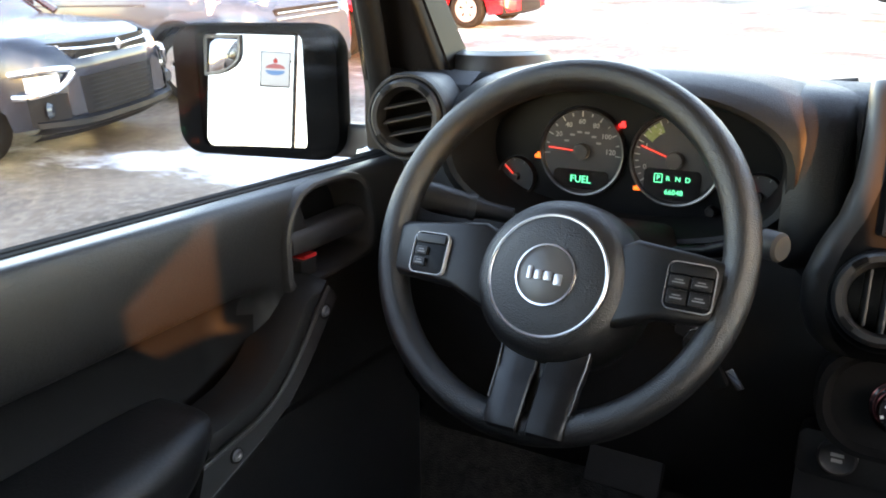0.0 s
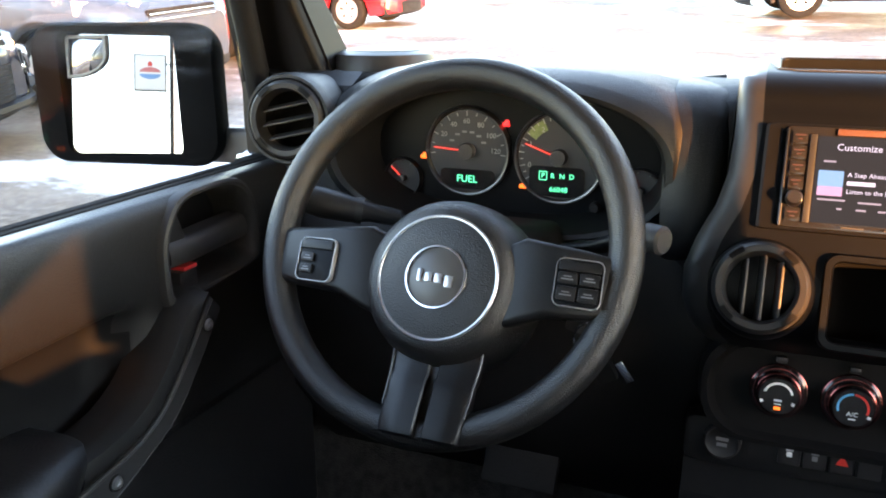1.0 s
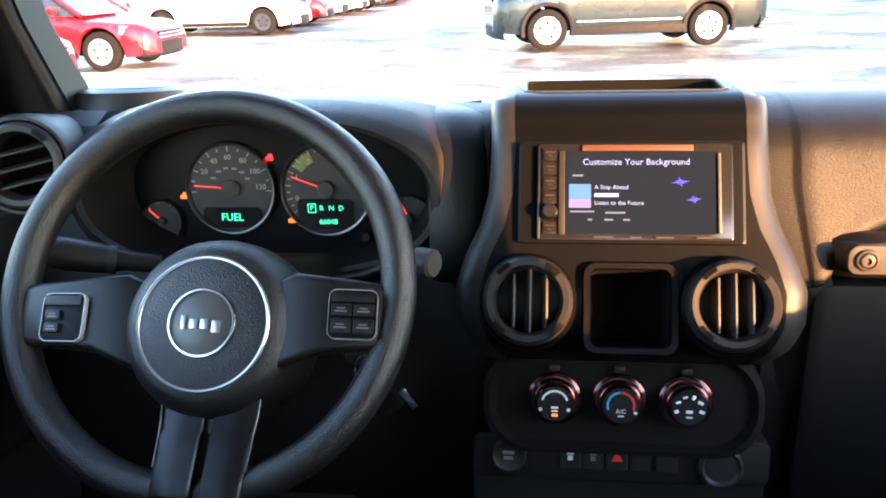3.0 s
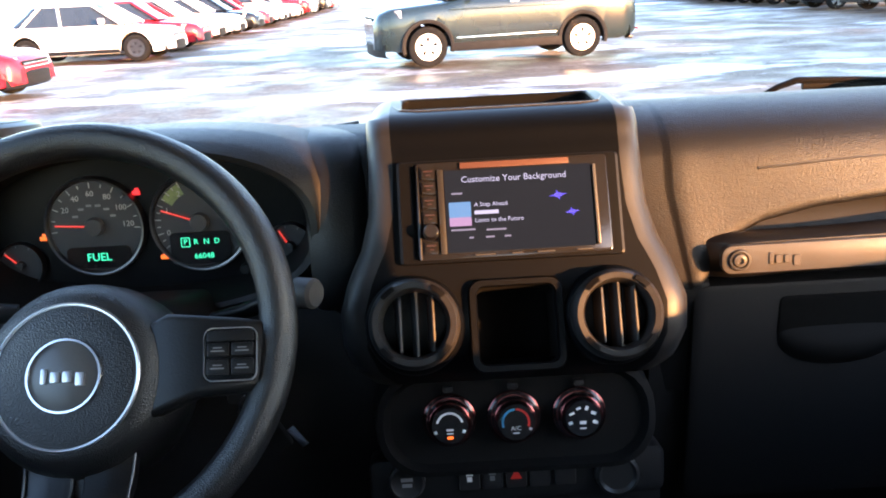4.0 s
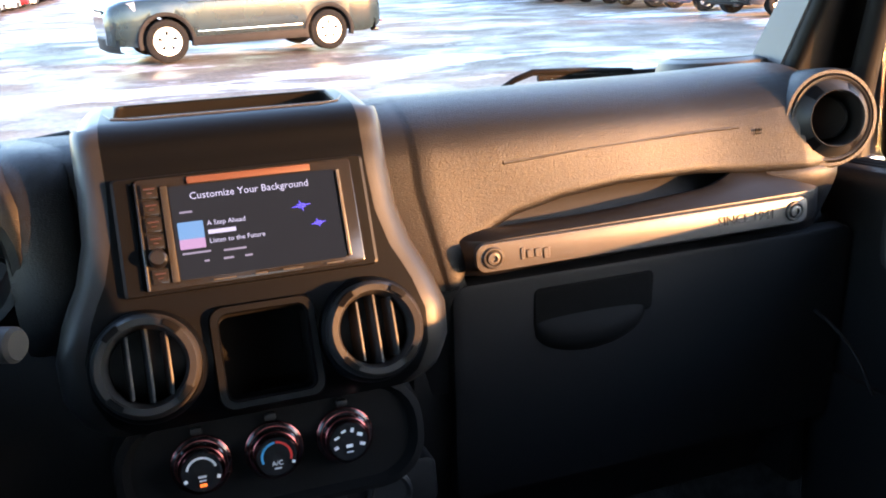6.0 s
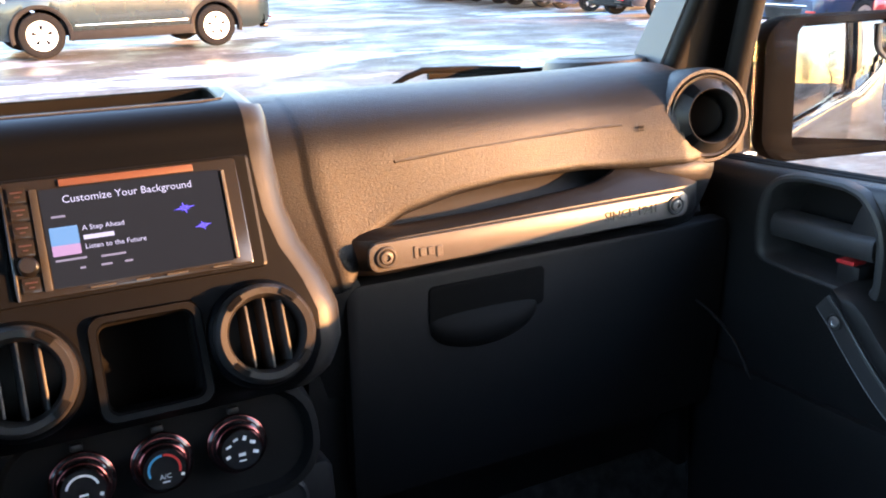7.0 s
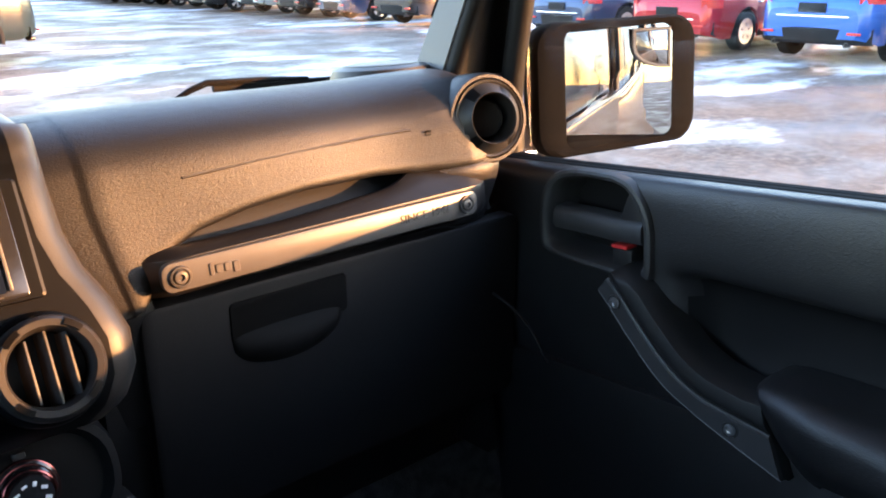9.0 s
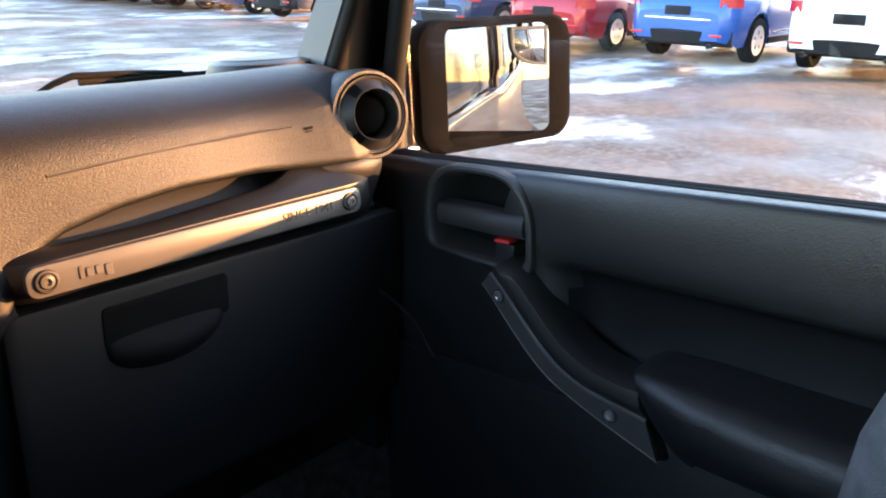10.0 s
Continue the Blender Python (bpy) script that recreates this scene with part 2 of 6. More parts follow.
# ---- the car's shell ----
def quad_prism(name, corners, thick, mat, parent, label=""):
    """A flat panel through four corners, thickened along its normal."""
    c = [Vector(p) for p in corners]
    n = (c[1] - c[0]).cross(c[2] - c[0]).normalized() * thick
    return part(name, loft([[p for p in c], [p + n for p in c]], True, True), mat, parent, label, smooth=False)


FLOOR_Z, ROOF_Z = 0.72, 1.86
XL, XR = -0.672, 0.700           # inner door skins
SILL = 1.300

floor_car = thing("floor", "black carpeted cabin floor with a raised tunnel", "floor", kind="structure")
part("carpet", box((1.5, 3.3, 0.05), pose(0.01, -0.55, FLOOR_Z - 0.025)), CARPET, floor_car)
part("tunnel", loft([[(x * 0.9 - 0.02, y, z) for x, z in ((-0.17, FLOOR_Z), (-0.13, 0.93), (-0.09, 0.96), (0.09, 0.96), (0.13, 0.93), (0.17, FLOOR_Z))] for y in (0.98, 0.7, 0.3, -0.4)], True, True), CARPET, floor_car)
part("toe_board", box((1.5, 0.04, 0.7), pose(0.01, 1.08, 1.0, -20), 0.01), CARPET, floor_car)

roof_car = thing("ceiling", "pale lined hard-top roof over the cabin", "roof", kind="structure")
part("roof_panel", box((1.52, 3.2, 0.05), pose(0.01, -0.55, ROOF_Z + 0.025), 0.015), HEADLINER, roof_car)
part("roof_skin", box((1.56, 3.26, 0.03), pose(0.01, -0.55, ROOF_Z + 0.07), 0.012), BODYPAINT, roof_car)
part("front_header", box((1.44, 0.10, 0.10), pose(0.01, 0.80, ROOF_Z - 0.05), 0.02), HEADLINER, roof_car)

rear_wall = thing("wall_rear", "dark tailgate wall with a wide rear window", "wall", kind="structure")
part("tailgate", box((1.5, 0.06, 0.60), pose(0.01, -2.12, FLOOR_Z + 0.30), 0.01), BODYPAINT, rear_wall)
for sx in (-1, 1):
    part("corner_post", box((0.16, 0.08, 0.56), pose(0.01 + sx * 0.68, -2.12, 1.60), 0.01), DARK, rear_wall)
part("window_glass", box((1.22, 0.006, 0.52), pose(0.01, -2.12, 1.59)), PRIVACY, rear_wall)

for side, name in ((-1, "wall_left"), (1, "wall_right")):
    w = thing(name, "silver-painted body side with rear door and black window posts", "car side", kind="structure")
    xi = XL if side < 0 else XR
    xo = xi + side * 0.085
    part("body_side", box((0.05, 2.02, 0.70), pose(xo, -1.10, 0.895), 0.015), BODYPAINT, w)
    part("inner_trim", box((0.03, 2.02, 0.70), pose(xi + side * 0.035, -1.10, SILL - 0.36), 0.01), DARK, w)
    part("belt_rail", box((0.03, 2.02, 0.035), pose(xo + side * 0.022, -1.10, 1.215), 0.008), BODYPAINT, w)
    part("roof_rail", box((0.09, 3.1, 0.09), pose(xi + side * 0.035, -0.56, ROOF_Z - 0.03), 0.02), HEADLINER, w)
    # Inner posts, out of view, are widened to shape the sun patch.
    for y, d in ((-0.470, 0.565), (-1.12, 0.44), (-2.0, 0.12)):
        part("sun_block_post", box((0.050, d, ROOF_Z - SILL), pose(xi + side * 0.026, y, (ROOF_Z + SILL) / 2 - 0.01), 0.012), DARK, w)
    for y, d in ((-0.30, 0.085), (-1.30, 0.10), (-2.06, 0.10)):
        part("outer_post", box((0.020, d, 0.62), pose(xi + side * 0.078, y, 1.54), 0.006), PLASTIC, w, "black outer window post")
    # Added bar, out of view: cuts the upper edge of the sun patch.
    part("sun_trim_bar", tube([(xi - side * 0.02, -0.70, 1.490), (xi - side * 0.02, -0.80, 1.437), (xi - side * 0.02, -0.92, 1.372), (xi - side * 0.02, -1.10, 1.27)], 0.040, 12), RUBBER, w, "unseen roll bar added to trim the sun patch")
    part("front_wing", box((0.05, 0.50, 0.55), pose(xo - side * 0.01, 1.16, 1.02), 0.02), BODYPAINT, w)
    part("rear_glass", box((0.006, 0.90, 0.62), pose(xi + side * 0.068, -0.62, 1.54)), PRIVACY, w)
    part("quarter_glass", box((0.006, 0.90, 0.62), pose(xi + side * 0.068, -1.56, 1.54)), PRIVACY, w)


# ---- bonnet, nose and wheels of the car itself ----
shell = thing("car_body", "silver bonnet, nose and wheels of the off-road car", "car body", kind="structure")
part("bonnet", loft([[(0.01 + x * k, y, z + dz) for x, dz in ((-0.60, -0.10), (-0.56, -0.02), (-0.30, 0.0), (0.30, 0.0), (0.56, -0.02), (0.60, -0.10))] for y, z, k in ((1.31, 1.185, 1.0), (1.8, 1.165, 0.93), (2.35, 1.12, 0.84), (2.42, 1.09, 0.82))], False), BODYPAINT, shell, "silver bonnet")
part("nose", box((1.02, 0.06, 0.36), pose(0.01, 2.40, 0.92), 0.02), BODYPAINT, shell, "flat upright nose")
for k in range(7):
    part("nose_slot", box((0.035, 0.02, 0.22), pose(0.01 - 0.18 + 0.06 * k, 2.428, 0.94), 0.008), UNLIT, shell, "dark upright slot")
for sx in (-1, 1):
    part("nose_lamp", lathe([(0, 0.03), (0.06, 0.028), (0.085, 0.01), (0.09, -0.02)], 28), CHROME, shell, "round front lamp", at=pose(0.01 + sx * 0.36, 2.44, 0.98, 0, 0, 180))
    part("engine_side", box((0.05, 1.10, 0.34), pose(0.01 + sx * 0.50, 1.86, 0.95), 0.02), BODYPAINT, shell)
    part("flared_wing", loft([[(0.01 + sx * xx, 1.66 + r * math.cos(q), 0.60 + r * math.sin(q)) for xx, r in ((0.52, 0.50), (0.86, 0.50), (0.88, 0.47), (0.52, 0.47))] for q in np.linspace(radians(8), radians(172), 15)], True, True), PLASTIC, shell, "black wheel arch")
    for y, z in ((1.66, 0.540), (-1.15, 0.308)):
        w = part("wheel", lathe([(0.20, 0.08), (0.24, 0.115), (0.34, 0.12), (0.395, 0.10), (0.402, 0.05), (0.402, -0.10), (0.34, -0.12), (0.2, -0.10)], 36), RUBBER, shell, "black off-road tyre", at=pose(0.01 + sx * 0.74, y, z, 0, 0, sx * 90))
        part("rim", lathe([(0, 0.05), (0.05, 0.055), (0.08, 0.03), (0.19, 0.05), (0.22, 0.10), (0.235, 0.10)], 30), SILVER, w, "silver wheel rim")
    part("rocker", box((0.10, 2.0, 0.14), pose(0.01 + sx * 0.72, 0.10, 0.60), 0.02), PLASTIC, shell)
part("front_bumper", box((1.5, 0.16, 0.16), pose(0.01, 2.52, 0.70), 0.03), PLASTIC, shell, "black front bumper")
part("chassis", box((0.8, 4.2, 0.16), pose(0.01, 0.3, 0.60), 0.02), LINING, shell)


# ---- windscreen and its posts ----
screen = thing("windscreen_frame", "black painted windscreen frame with an upright glass", "windscreen", kind="structure")
trim = lambda z: 0.020 + 0.28 * min(0.18, max(-0.06, z - 1.40))      # the posts slim down upwards
for side in (-1, 1):
    xc = 0.012 + side * 0.715
    rings = []
    for z, y, w, d in ((1.24, 1.03, 0.10, 0.12), (1.38, 1.00, 0.082, 0.10), (1.50, 0.965, 0.080, 0.085), (1.68, 0.91, 0.078, 0.08), (1.86, 0.86, 0.078, 0.08)):
        rings.append([(xc + x + side * trim(z) / 2, y + yy, z) for x, yy in rounded(w * 1.9 - trim(z), d, 0.015, 4)])
    part("pillar_cover", loft(rings, True, True), PILLAR, screen, "smooth black pillar cover")
    strip = []
    for z, y, w, d in ((1.30, 1.02, 0.090, 0.11), (1.38, 1.00, 0.082, 0.10), (1.50, 0.965, 0.080, 0.085), (1.68, 0.91, 0.078, 0.08), (1.84, 0.865, 0.078, 0.08)):
        xi = xc - side * (w * 0.95 - trim(z))
        strip.append([(xi + side * 0.004, y + d * 0.40, z), (xi - side * 0.003, y + d * 0.36, z), (xi - side * 0.003, y - d * 0.28, z), (xi + side * 0.004, y - d * 0.32, z)])
    # One strip in two tones: left blackened as shaded, right greyed as lit.
    part("edge_strip", loft(strip, True, True), PILLAR if side < 0 else FRAMEPAINT_LIT, screen, "frame edge blackened for its shade" if side < 0 else "grey painted frame edge in its lit tone")
    part("pillar_foot", box((0.060, 0.11, 0.26), pose(xc + side * 0.022, 0.975, 1.27), 0.012), PILLAR, screen, "black sealing strip foot")
    part("door_seal", tube([(xc + side * 0.045, 0.93 - 0.22 * (z - 1.40), z) for z in (1.20, 1.40, 1.60, 1.80)], 0.012, 8), PILLAR, screen)
glass_bm = loft([[(-0.66, 1.075, 1.36), (0.69, 1.075, 1.36)], [(-0.67, 0.90, 1.80), (0.69, 0.90, 1.80)]], False)
part("windscreen_glass", glass_bm, GLASS, screen).visible_shadow = False
part("cowl", box((1.40, 0.20, 0.05), pose(0.01, 1.22, 1.26, -4), 0.01), PLASTIC, screen)
for i, (x0, x1) in enumerate(((-0.56, -0.10), (0.385, 0.66))):
    wp = thing("wiper", "black windscreen wiper lying along the glass base", "wiper", group="windscreen wipers")
    dz = -0.029 if i == 0 else -0.004
    if i == 0:
        part("arm", tube([(x1, 1.16, 1.365 + dz), (x1 - 0.10, 1.13, 1.400 + dz), (x1 - 0.30, 1.125, 1.404 + dz)], 0.0075, 8), DARK, wp)
        part("blade", tube([(x0, 1.12, 1.390 + dz), (lerp(x0, x1, 0.3), 1.12, 1.400 + dz), (lerp(x0, x1, 0.6), 1.12, 1.402 + dz), (x1 - 0.06, 1.12, 1.400 + 0.4 * dz)], 0.0055, 8, flat=1.3), RUBBER, wp)
    else:
        part("arm", tube([(x0 - 0.02, 1.135, 1.397), (x0, 1.125, 1.409), (x0 + 0.022, 1.12, 1.4165), (x0 + 0.10, 1.12, 1.4135), (x0 + 0.17, 1.12, 1.4095)], 0.004, 8, radii=[0.003, 0.004, 0.0045, 0.004, 0.0025]), LINING, wp)
        part("blade", tube([(x0 + 0.03, 1.122, 1.4085), (x0 + 0.12, 1.122, 1.4065), (x0 + 0.20, 1.122, 1.404), (x1, 1.122, 1.400)], 0.0035, 8, flat=1.3), LINING, wp)


# ---- dashboard ----
dash = thing("dashboard", "dark grey grained dashboard with a padded passenger side", "dashboard", kind="structure")
# flat top behind everything, up to the glass
rings = []
for x in np.linspace(-0.66, 0.70, 24):
    rings.append([(x, y, z) for y, z in ((1.14, 1.36), (1.12, 1.385), (1.05, 1.396), (0.985, 1.401), (0.962, 1.397), (0.955, 1.38), (0.96, 1.34), (1.14, 1.30))])
part("dash_top", loft(rings, True, True), GRAIN, dash)

# passenger pad: a section that rolls from the top over to the face and ends in a lip above the grab bar
def lip_z(x):
    return float(np.interp(x, [0.150, 0.195, 0.212, 0.235, 0.265, 0.32, 0.387, 0.48, 0.541, 0.59, 0.64, 0.68], [1.225, 1.232, 1.255, 1.280, 1.294, 1.306, 1.313, 1.313, 1.309, 1.308, 1.308, 1.308]))
rings = []
for x, k in ((0.140, 0.006), (0.154, 0.0042), (0.163, 0.0036), (0.1665, 0.0032), (0.170, 0.0010), (0.174, 0.0), (0.188, 0.0), (0.20, 0.0), (0.212, 0.0), (0.235, -0.001), (0.265, -0.002), (0.32, -0.003), (0.387, -0.004), (0.42, -0.004), (0.48, -0.003), (0.51, -0.007), (0.541, -0.013), (0.57, -0.022), (0.60, -0.030), (0.635, -0.026), (0.665, 0.0), (0.69, 0.045)):
    zl = lip_z(x)
    pts = [(1.06, 1.385), (1.01, 1.408), (0.975, 1.4120), (0.943, 1.4085), (0.914, 1.400), (0.891, 1.3865), (0.8765, 1.370), (0.8690, 1.352)]
    pts += [(lerp(0.8690, 0.860, f) - max(0, 1.29 - zl) * 0.25 * f, lerp(1.352, zl, f)) for f in (0.33, 0.66, 0.9)] + [(0.866 - max(0, 1.29 - zl) * 0.25, zl - 0.003), (0.885, zl - 0.002), (0.91, zl + 0.002)]
    rings.append([(x + 0.22 * max(0.0, 1.33 - p.y) * max(0.0, (0.21 - x) / 0.05), p.x + k * min(1, max(0.0, (1.08 - p.x) / 0.12)), p.y - 0.14 * k * (p.y > 1.37)) for p in spline([(y, z, 0) for y, z in pts], 3)])
bm = loft(rings, False)
near_vent = [f for f in bm.faces if f.calc_center_median().x > 0.58 and 1.29 < f.calc_center_median().z < 1.42 and f.calc_center_median().y < 0.93]
bmesh.ops.subdivide_edges(bm, edges=list({e for f in near_vent for e in f.edges}), cuts=5, use_grid_fill=True)
bmesh.ops.delete(bm, geom=[f for f in bm.faces if f.calc_center_median().y < 0.93 and math.hypot(f.calc_center_median().x - 0.634, f.calc_center_median().z - 1.357) < 0.039], context="FACES")
part("passenger_pad", bm, GRAIN, dash, "grained soft passenger airbag pad")
part("pad_groove", tube([(0.258, 0.8655, 1.345), (0.34, 0.8660, 1.3495), (0.44, 0.8658, 1.353), (0.49, 0.8655, 1.3545), (0.53, 0.8590, 1.3555)], 0.0016, 6), DARK, dash)
# back of the hand recess and the face under the bar
part("recess_back", loft([[(x, 0.925, 1.335), (x, 0.902, 1.310), (x, 0.888, 1.290), (x, 0.880, 1.268), (x, 0.872, 1.236)] for x in (0.20, 0.35, 0.5, 0.62, 0.66)], False), GLOVEBOX, dash, "shaded back of the hand recess")
rings = []
for x, y in ((0.560, 0.850), (0.580, 0.841), (0.60, 0.834), (0.625, 0.834), (0.648, 0.843), (0.668, 0.864), (0.688, 0.903), (0.70, 0.94)):
    rings.append([(x, p.x, p.y) for p in spline([(y + 0.012, 1.318, 0), (y - 0.001, 1.306, 0), (y - 0.003, 1.296, 0), (y + 0.002, 1.282, 0), (y + 0.010, 1.265, 0), (y + 0.020, 1.247, 0), (y + 0.034, 1.222, 0)], 3)])
part("end_face", loft(rings, False), GRAIN, dash, "rounded end of the pad under the vent")
# side roll down between the stack and the grab bar
rings = []
for z, xa, ya in ((1.408, 0.150, 0.945), (1.402, 0.150, 0.925), (1.390, 0.150, 0.900), (1.372, 0.151, 0.882), (1.352, 0.153, 0.875), (1.32, 0.156, 0.870), (1.29, 0.162, 0.866), (1.26, 0.172, 0.862), (1.235, 0.184, 0.858), (1.215, 0.190, 0.860), (1.19, 0.192, 0.868), (1.10, 0.192, 0.885)):
    rings.append([(xa - 0.045, ya + 0.022, z), (xa - 0.026, ya + 0.008, z), (xa - 0.012, ya + 0.003, z), (xa + 0.006, ya + 0.001, z), (xa + 0.024, ya + 0.002, z)])
part("stack_side_pad", loft(rings, False), GRAIN, dash)
# glovebox front and knee panel
gl = part("glovebox_door", plate(rounded(0.505, 0.262, 0.018, 5), 0.02, 0.005, at=pose(0.446, 0.872, 1.096, 6)), GLOVEBOX, dash, "plain black glovebox door")
# The pocket's shade is a flat near-black sheet laid on the door.
part("latch_shade_sheet", plate(rounded(0.142, 0.046, 0.006, 3), 0.006, 0.002), UNLIT, gl, "flat black sheet for the latch pocket's shade") .matrix_local = pose(0.43, 0.872, 1.105, 6) @ pose(-0.075, -0.003, 0.083)
lip = []
for u in np.linspace(0, 1, 33):
    q = math.sin(math.pi * u) ** 0.38
    lip.append([(lerp(-0.073, 0.065, u), 0.008 - 0.019 * q * math.sin(math.pi * (0.08 + 0.80 * v)), 0.018 - 0.012 * v - 0.036 * q * v) for v in np.linspace(0, 1, 9)])
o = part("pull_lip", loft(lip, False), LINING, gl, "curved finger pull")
o.matrix_local = pose(0.355, 0.862, 1.160, 6)
part("knee_panel", loft([[(x, 0.90, 1.232), (x, 0.885, 1.15), (x, 0.90, 1.0), (x, 0.98, 0.86), (x, 1.06, 0.78)] for x in (0.155, 0.20, 0.45, 0.66, 0.70)], False), GLOVEBOX, dash)
part("panel_seam", tube([(0.548, 0.874, 1.200), (0.600, 0.874, 1.203), (0.640, 0.876, 1.205)], 0.0011, 6), PILLAR, dash)
part("kick_trim", tube(spline([(0.655, 0.88, 1.125, ), (0.655, 0.84, 1.112), (0.655, 0.800, 1.086), (0.655, 0.775, 1.050)], 5), 0.0022, 8), GLOVEBOX, dash, "curved edge of the footwell trim")
part("side_panel", box((0.02, 0.17, 0.36), pose(0.668, 0.985, 1.05), 0.005), LINING, dash)

# driver side: instrument hood and knee panel
HC, HW, HH = (-0.385, 1.312), 0.188, 0.080
def hood_ring(kx, kz, y, dz=0.0, dx=0.0, p=2.4):
    out = []
    for k in range(48):
        a = 2 * math.pi * k / 48
        c, s = math.cos(a), math.sin(a)
        ex = abs(c) ** (2 / p) * (1 if c > 0 else -1)
        ez = abs(s) ** (2 / p) * (1 if s > 0 else -1)
        out.append((HC[0] + dx + kx * HW * ex, y + 0.018 * (1 if ez < 0 else 0) * abs(ez), HC[1] + dz + kz * HH * ez))
    return out
part("hood_lining", loft([hood_ring(0.93, 0.90, 0.945), hood_ring(0.97, 0.96, 0.89), hood_ring(0.995, 0.99, 0.862), hood_ring(1.02, 1.03, 0.852)], True), LINING, dash, "black lining inside the hood")
part("instrument_hood", loft([hood_ring(1.02, 1.03, 0.852), hood_ring(1.06, 1.09, 0.850), hood_ring(1.14, 1.18, 0.862, p=2.6), hood_ring(1.24, 1.28, 0.895, 0.0, 0.004, 2.8), hood_ring(1.33, 1.36, 0.945, -0.004, 0.006, 3)], True), GRAIN, dash, "grained hood round the instruments")
rings = []
for x, y, e in ((-0.197, 0.858, 0.0), (-0.190, 0.8530, 0.0), (-0.178, 0.8485, 0.002), (-0.165, 0.8465, 0.005), (-0.152, 0.8485, 0.010), (-0.143, 0.853, 0.016), (-0.1375, 0.862, 0.024), (-0.134, 0.878, 0.032), (-0.132, 0.910, 0.040)):
    rings.append([(x, p.x, p.z) for p in spline([(0.955, 0, 1.403 - e * 0.2), (y + 0.064, 0, 1.399 - e * 0.2), (y + 0.040, 0, 1.389 - e * 0.2), (y + 0.019, 0, 1.367), (y + 0.005, 0, 1.333), (y - 0.002, 0, 1.29), (y, 0, 1.255 + e), (y + 0.008, 0, 1.232 + e), (y + 0.024, 0, 1.217 + e), (y + 0.055, 0, 1.210 + e)], 3)])
part("driver_pad", loft(rings, False), GRAIN, dash, "grained pad beside the instruments")
part("stack_side_pad", loft([[(x, y + 0.012 * (abs(x + 0.145) / 0.045) ** 2, z) for x in (-0.188, -0.172, -0.158, -0.145, -0.132, -0.118, -0.104)] for z, y in ((1.404, 0.955), (1.398, 0.918), (1.386, 0.892), (1.368, 0.877), (1.345, 0.871), (1.30, 0.868), (1.25, 0.866), (1.21, 0.868), (1.18, 0.875))], False), GRAIN, dash)
part("driver_left_pad", loft([[(x, 0.945, 1.40), (x, 0.915, 1.385), (x, 0.90, 1.35), (x, 0.895, 1.28), (x, 0.885, 1.21), (x, 0.88, 1.10)] for x in (-0.68, -0.64, -0.61, -0.585)], False), GRAIN, dash)
part("column_panel", loft([[(x, 0.885, 1.235), (x, 0.865, 1.20), (x, 0.86, 1.10), (x, 0.885, 0.98), (x, 0.98, 0.86), (x, 1.06, 0.78)] for x in (-0.68, -0.5, -0.3, -0.13)], False), GLOVEBOX, dash)

# centre stack
stack = thing("center_stack", "charcoal plastic centre console panel with rounded sides", "console", kind="structure")
SECT = [(1.02, 1.405), (0.955, 1.423), (0.935, 1.4275), (0.870, 1.4205), (0.848, 1.4155), (0.832, 1.404), (0.8235, 1.390), (0.8125, 1.372), (0.796, 1.330), (0.779, 1.285), (0.7625, 1.245), (0.758, 1.215), (0.762, 1.19), (0.780, 1.170)]
def half_width(z):
    zs = [1.17, 1.19, 1.215, 1.245, 1.275, 1.30, 1.33, 1.37, 1.41, 1.44]
    ws = [0.118, 0.132, 0.142, 0.143, 0.134, 0.121, 0.113, 0.111, 0.113, 0.113]
    return float(np.interp(z, zs, ws))
rings = []
sec = spline([(y, z, 0) for y, z in SECT], 3)
for k in range(len(sec)):
    y, z = sec[k].x, sec[k].y
    w = half_width(z) if y < 0.9 else 0.113
    e = 0.013
    row = []
    for sx in (-1, 1):
        pts = [(sx * (w - 0.005), 0.0), (sx * (w + 0.002), 0.001), (sx * (w + 0.009), 0.004), (sx * (w + 0.015), 0.010), (sx * (w + e + 0.006), 0.020), (sx * (w + e + 0.008), 0.09)]
        row.append(pts[::-1] if sx < 0 else pts)
    full = row[0] + [(-0.099, 0), (-0.038, 0), (0, 0), (0.038, 0), (0.099, 0)] + row[1]
    flat = y > 0.85
    rings.append([(x, y + (0 if flat else d), z - (d if flat else d * 0.15)) for x, d in full])
bm = loft(rings, False)
holes = [f for f in bm.faces if abs(f.calc_center_median().x) < 0.098 and 0.872 < f.calc_center_median().y < 0.934 and f.calc_center_median().z > 1.412]
holes += [f for f in bm.faces if abs(f.calc_center_median().x) < 0.037 and 1.196 < f.calc_center_median().z < 1.273]
bmesh.ops.delete(bm, geom=holes, context="FACES")
face = bm.copy()
ear = lambda f: abs(f.calc_center_median().x) > half_width(f.calc_center_median().z if f.calc_center_median().y < 0.9 else 1.44) - 0.002
bmesh.ops.delete(face, geom=[f for f in face.faces if ear(f)], context="FACES")
bmesh.ops.delete(bm, geom=[f for f in bm.faces if not ear(f)], context="FACES")
part("stack_face", face, BEZEL, stack, "satin black facia round the radio")
part("stack_ears", bm, PLASTIC, stack, "rounded charcoal side flanks")
# tray sunk into the top
TR = [(x, 0.9025 + y) for x, y in rounded(0.196, 0.062, 0.008, 4)]
top_z = lambda y: lerp(1.4206, 1.4276, (y - 0.871) / 0.064)
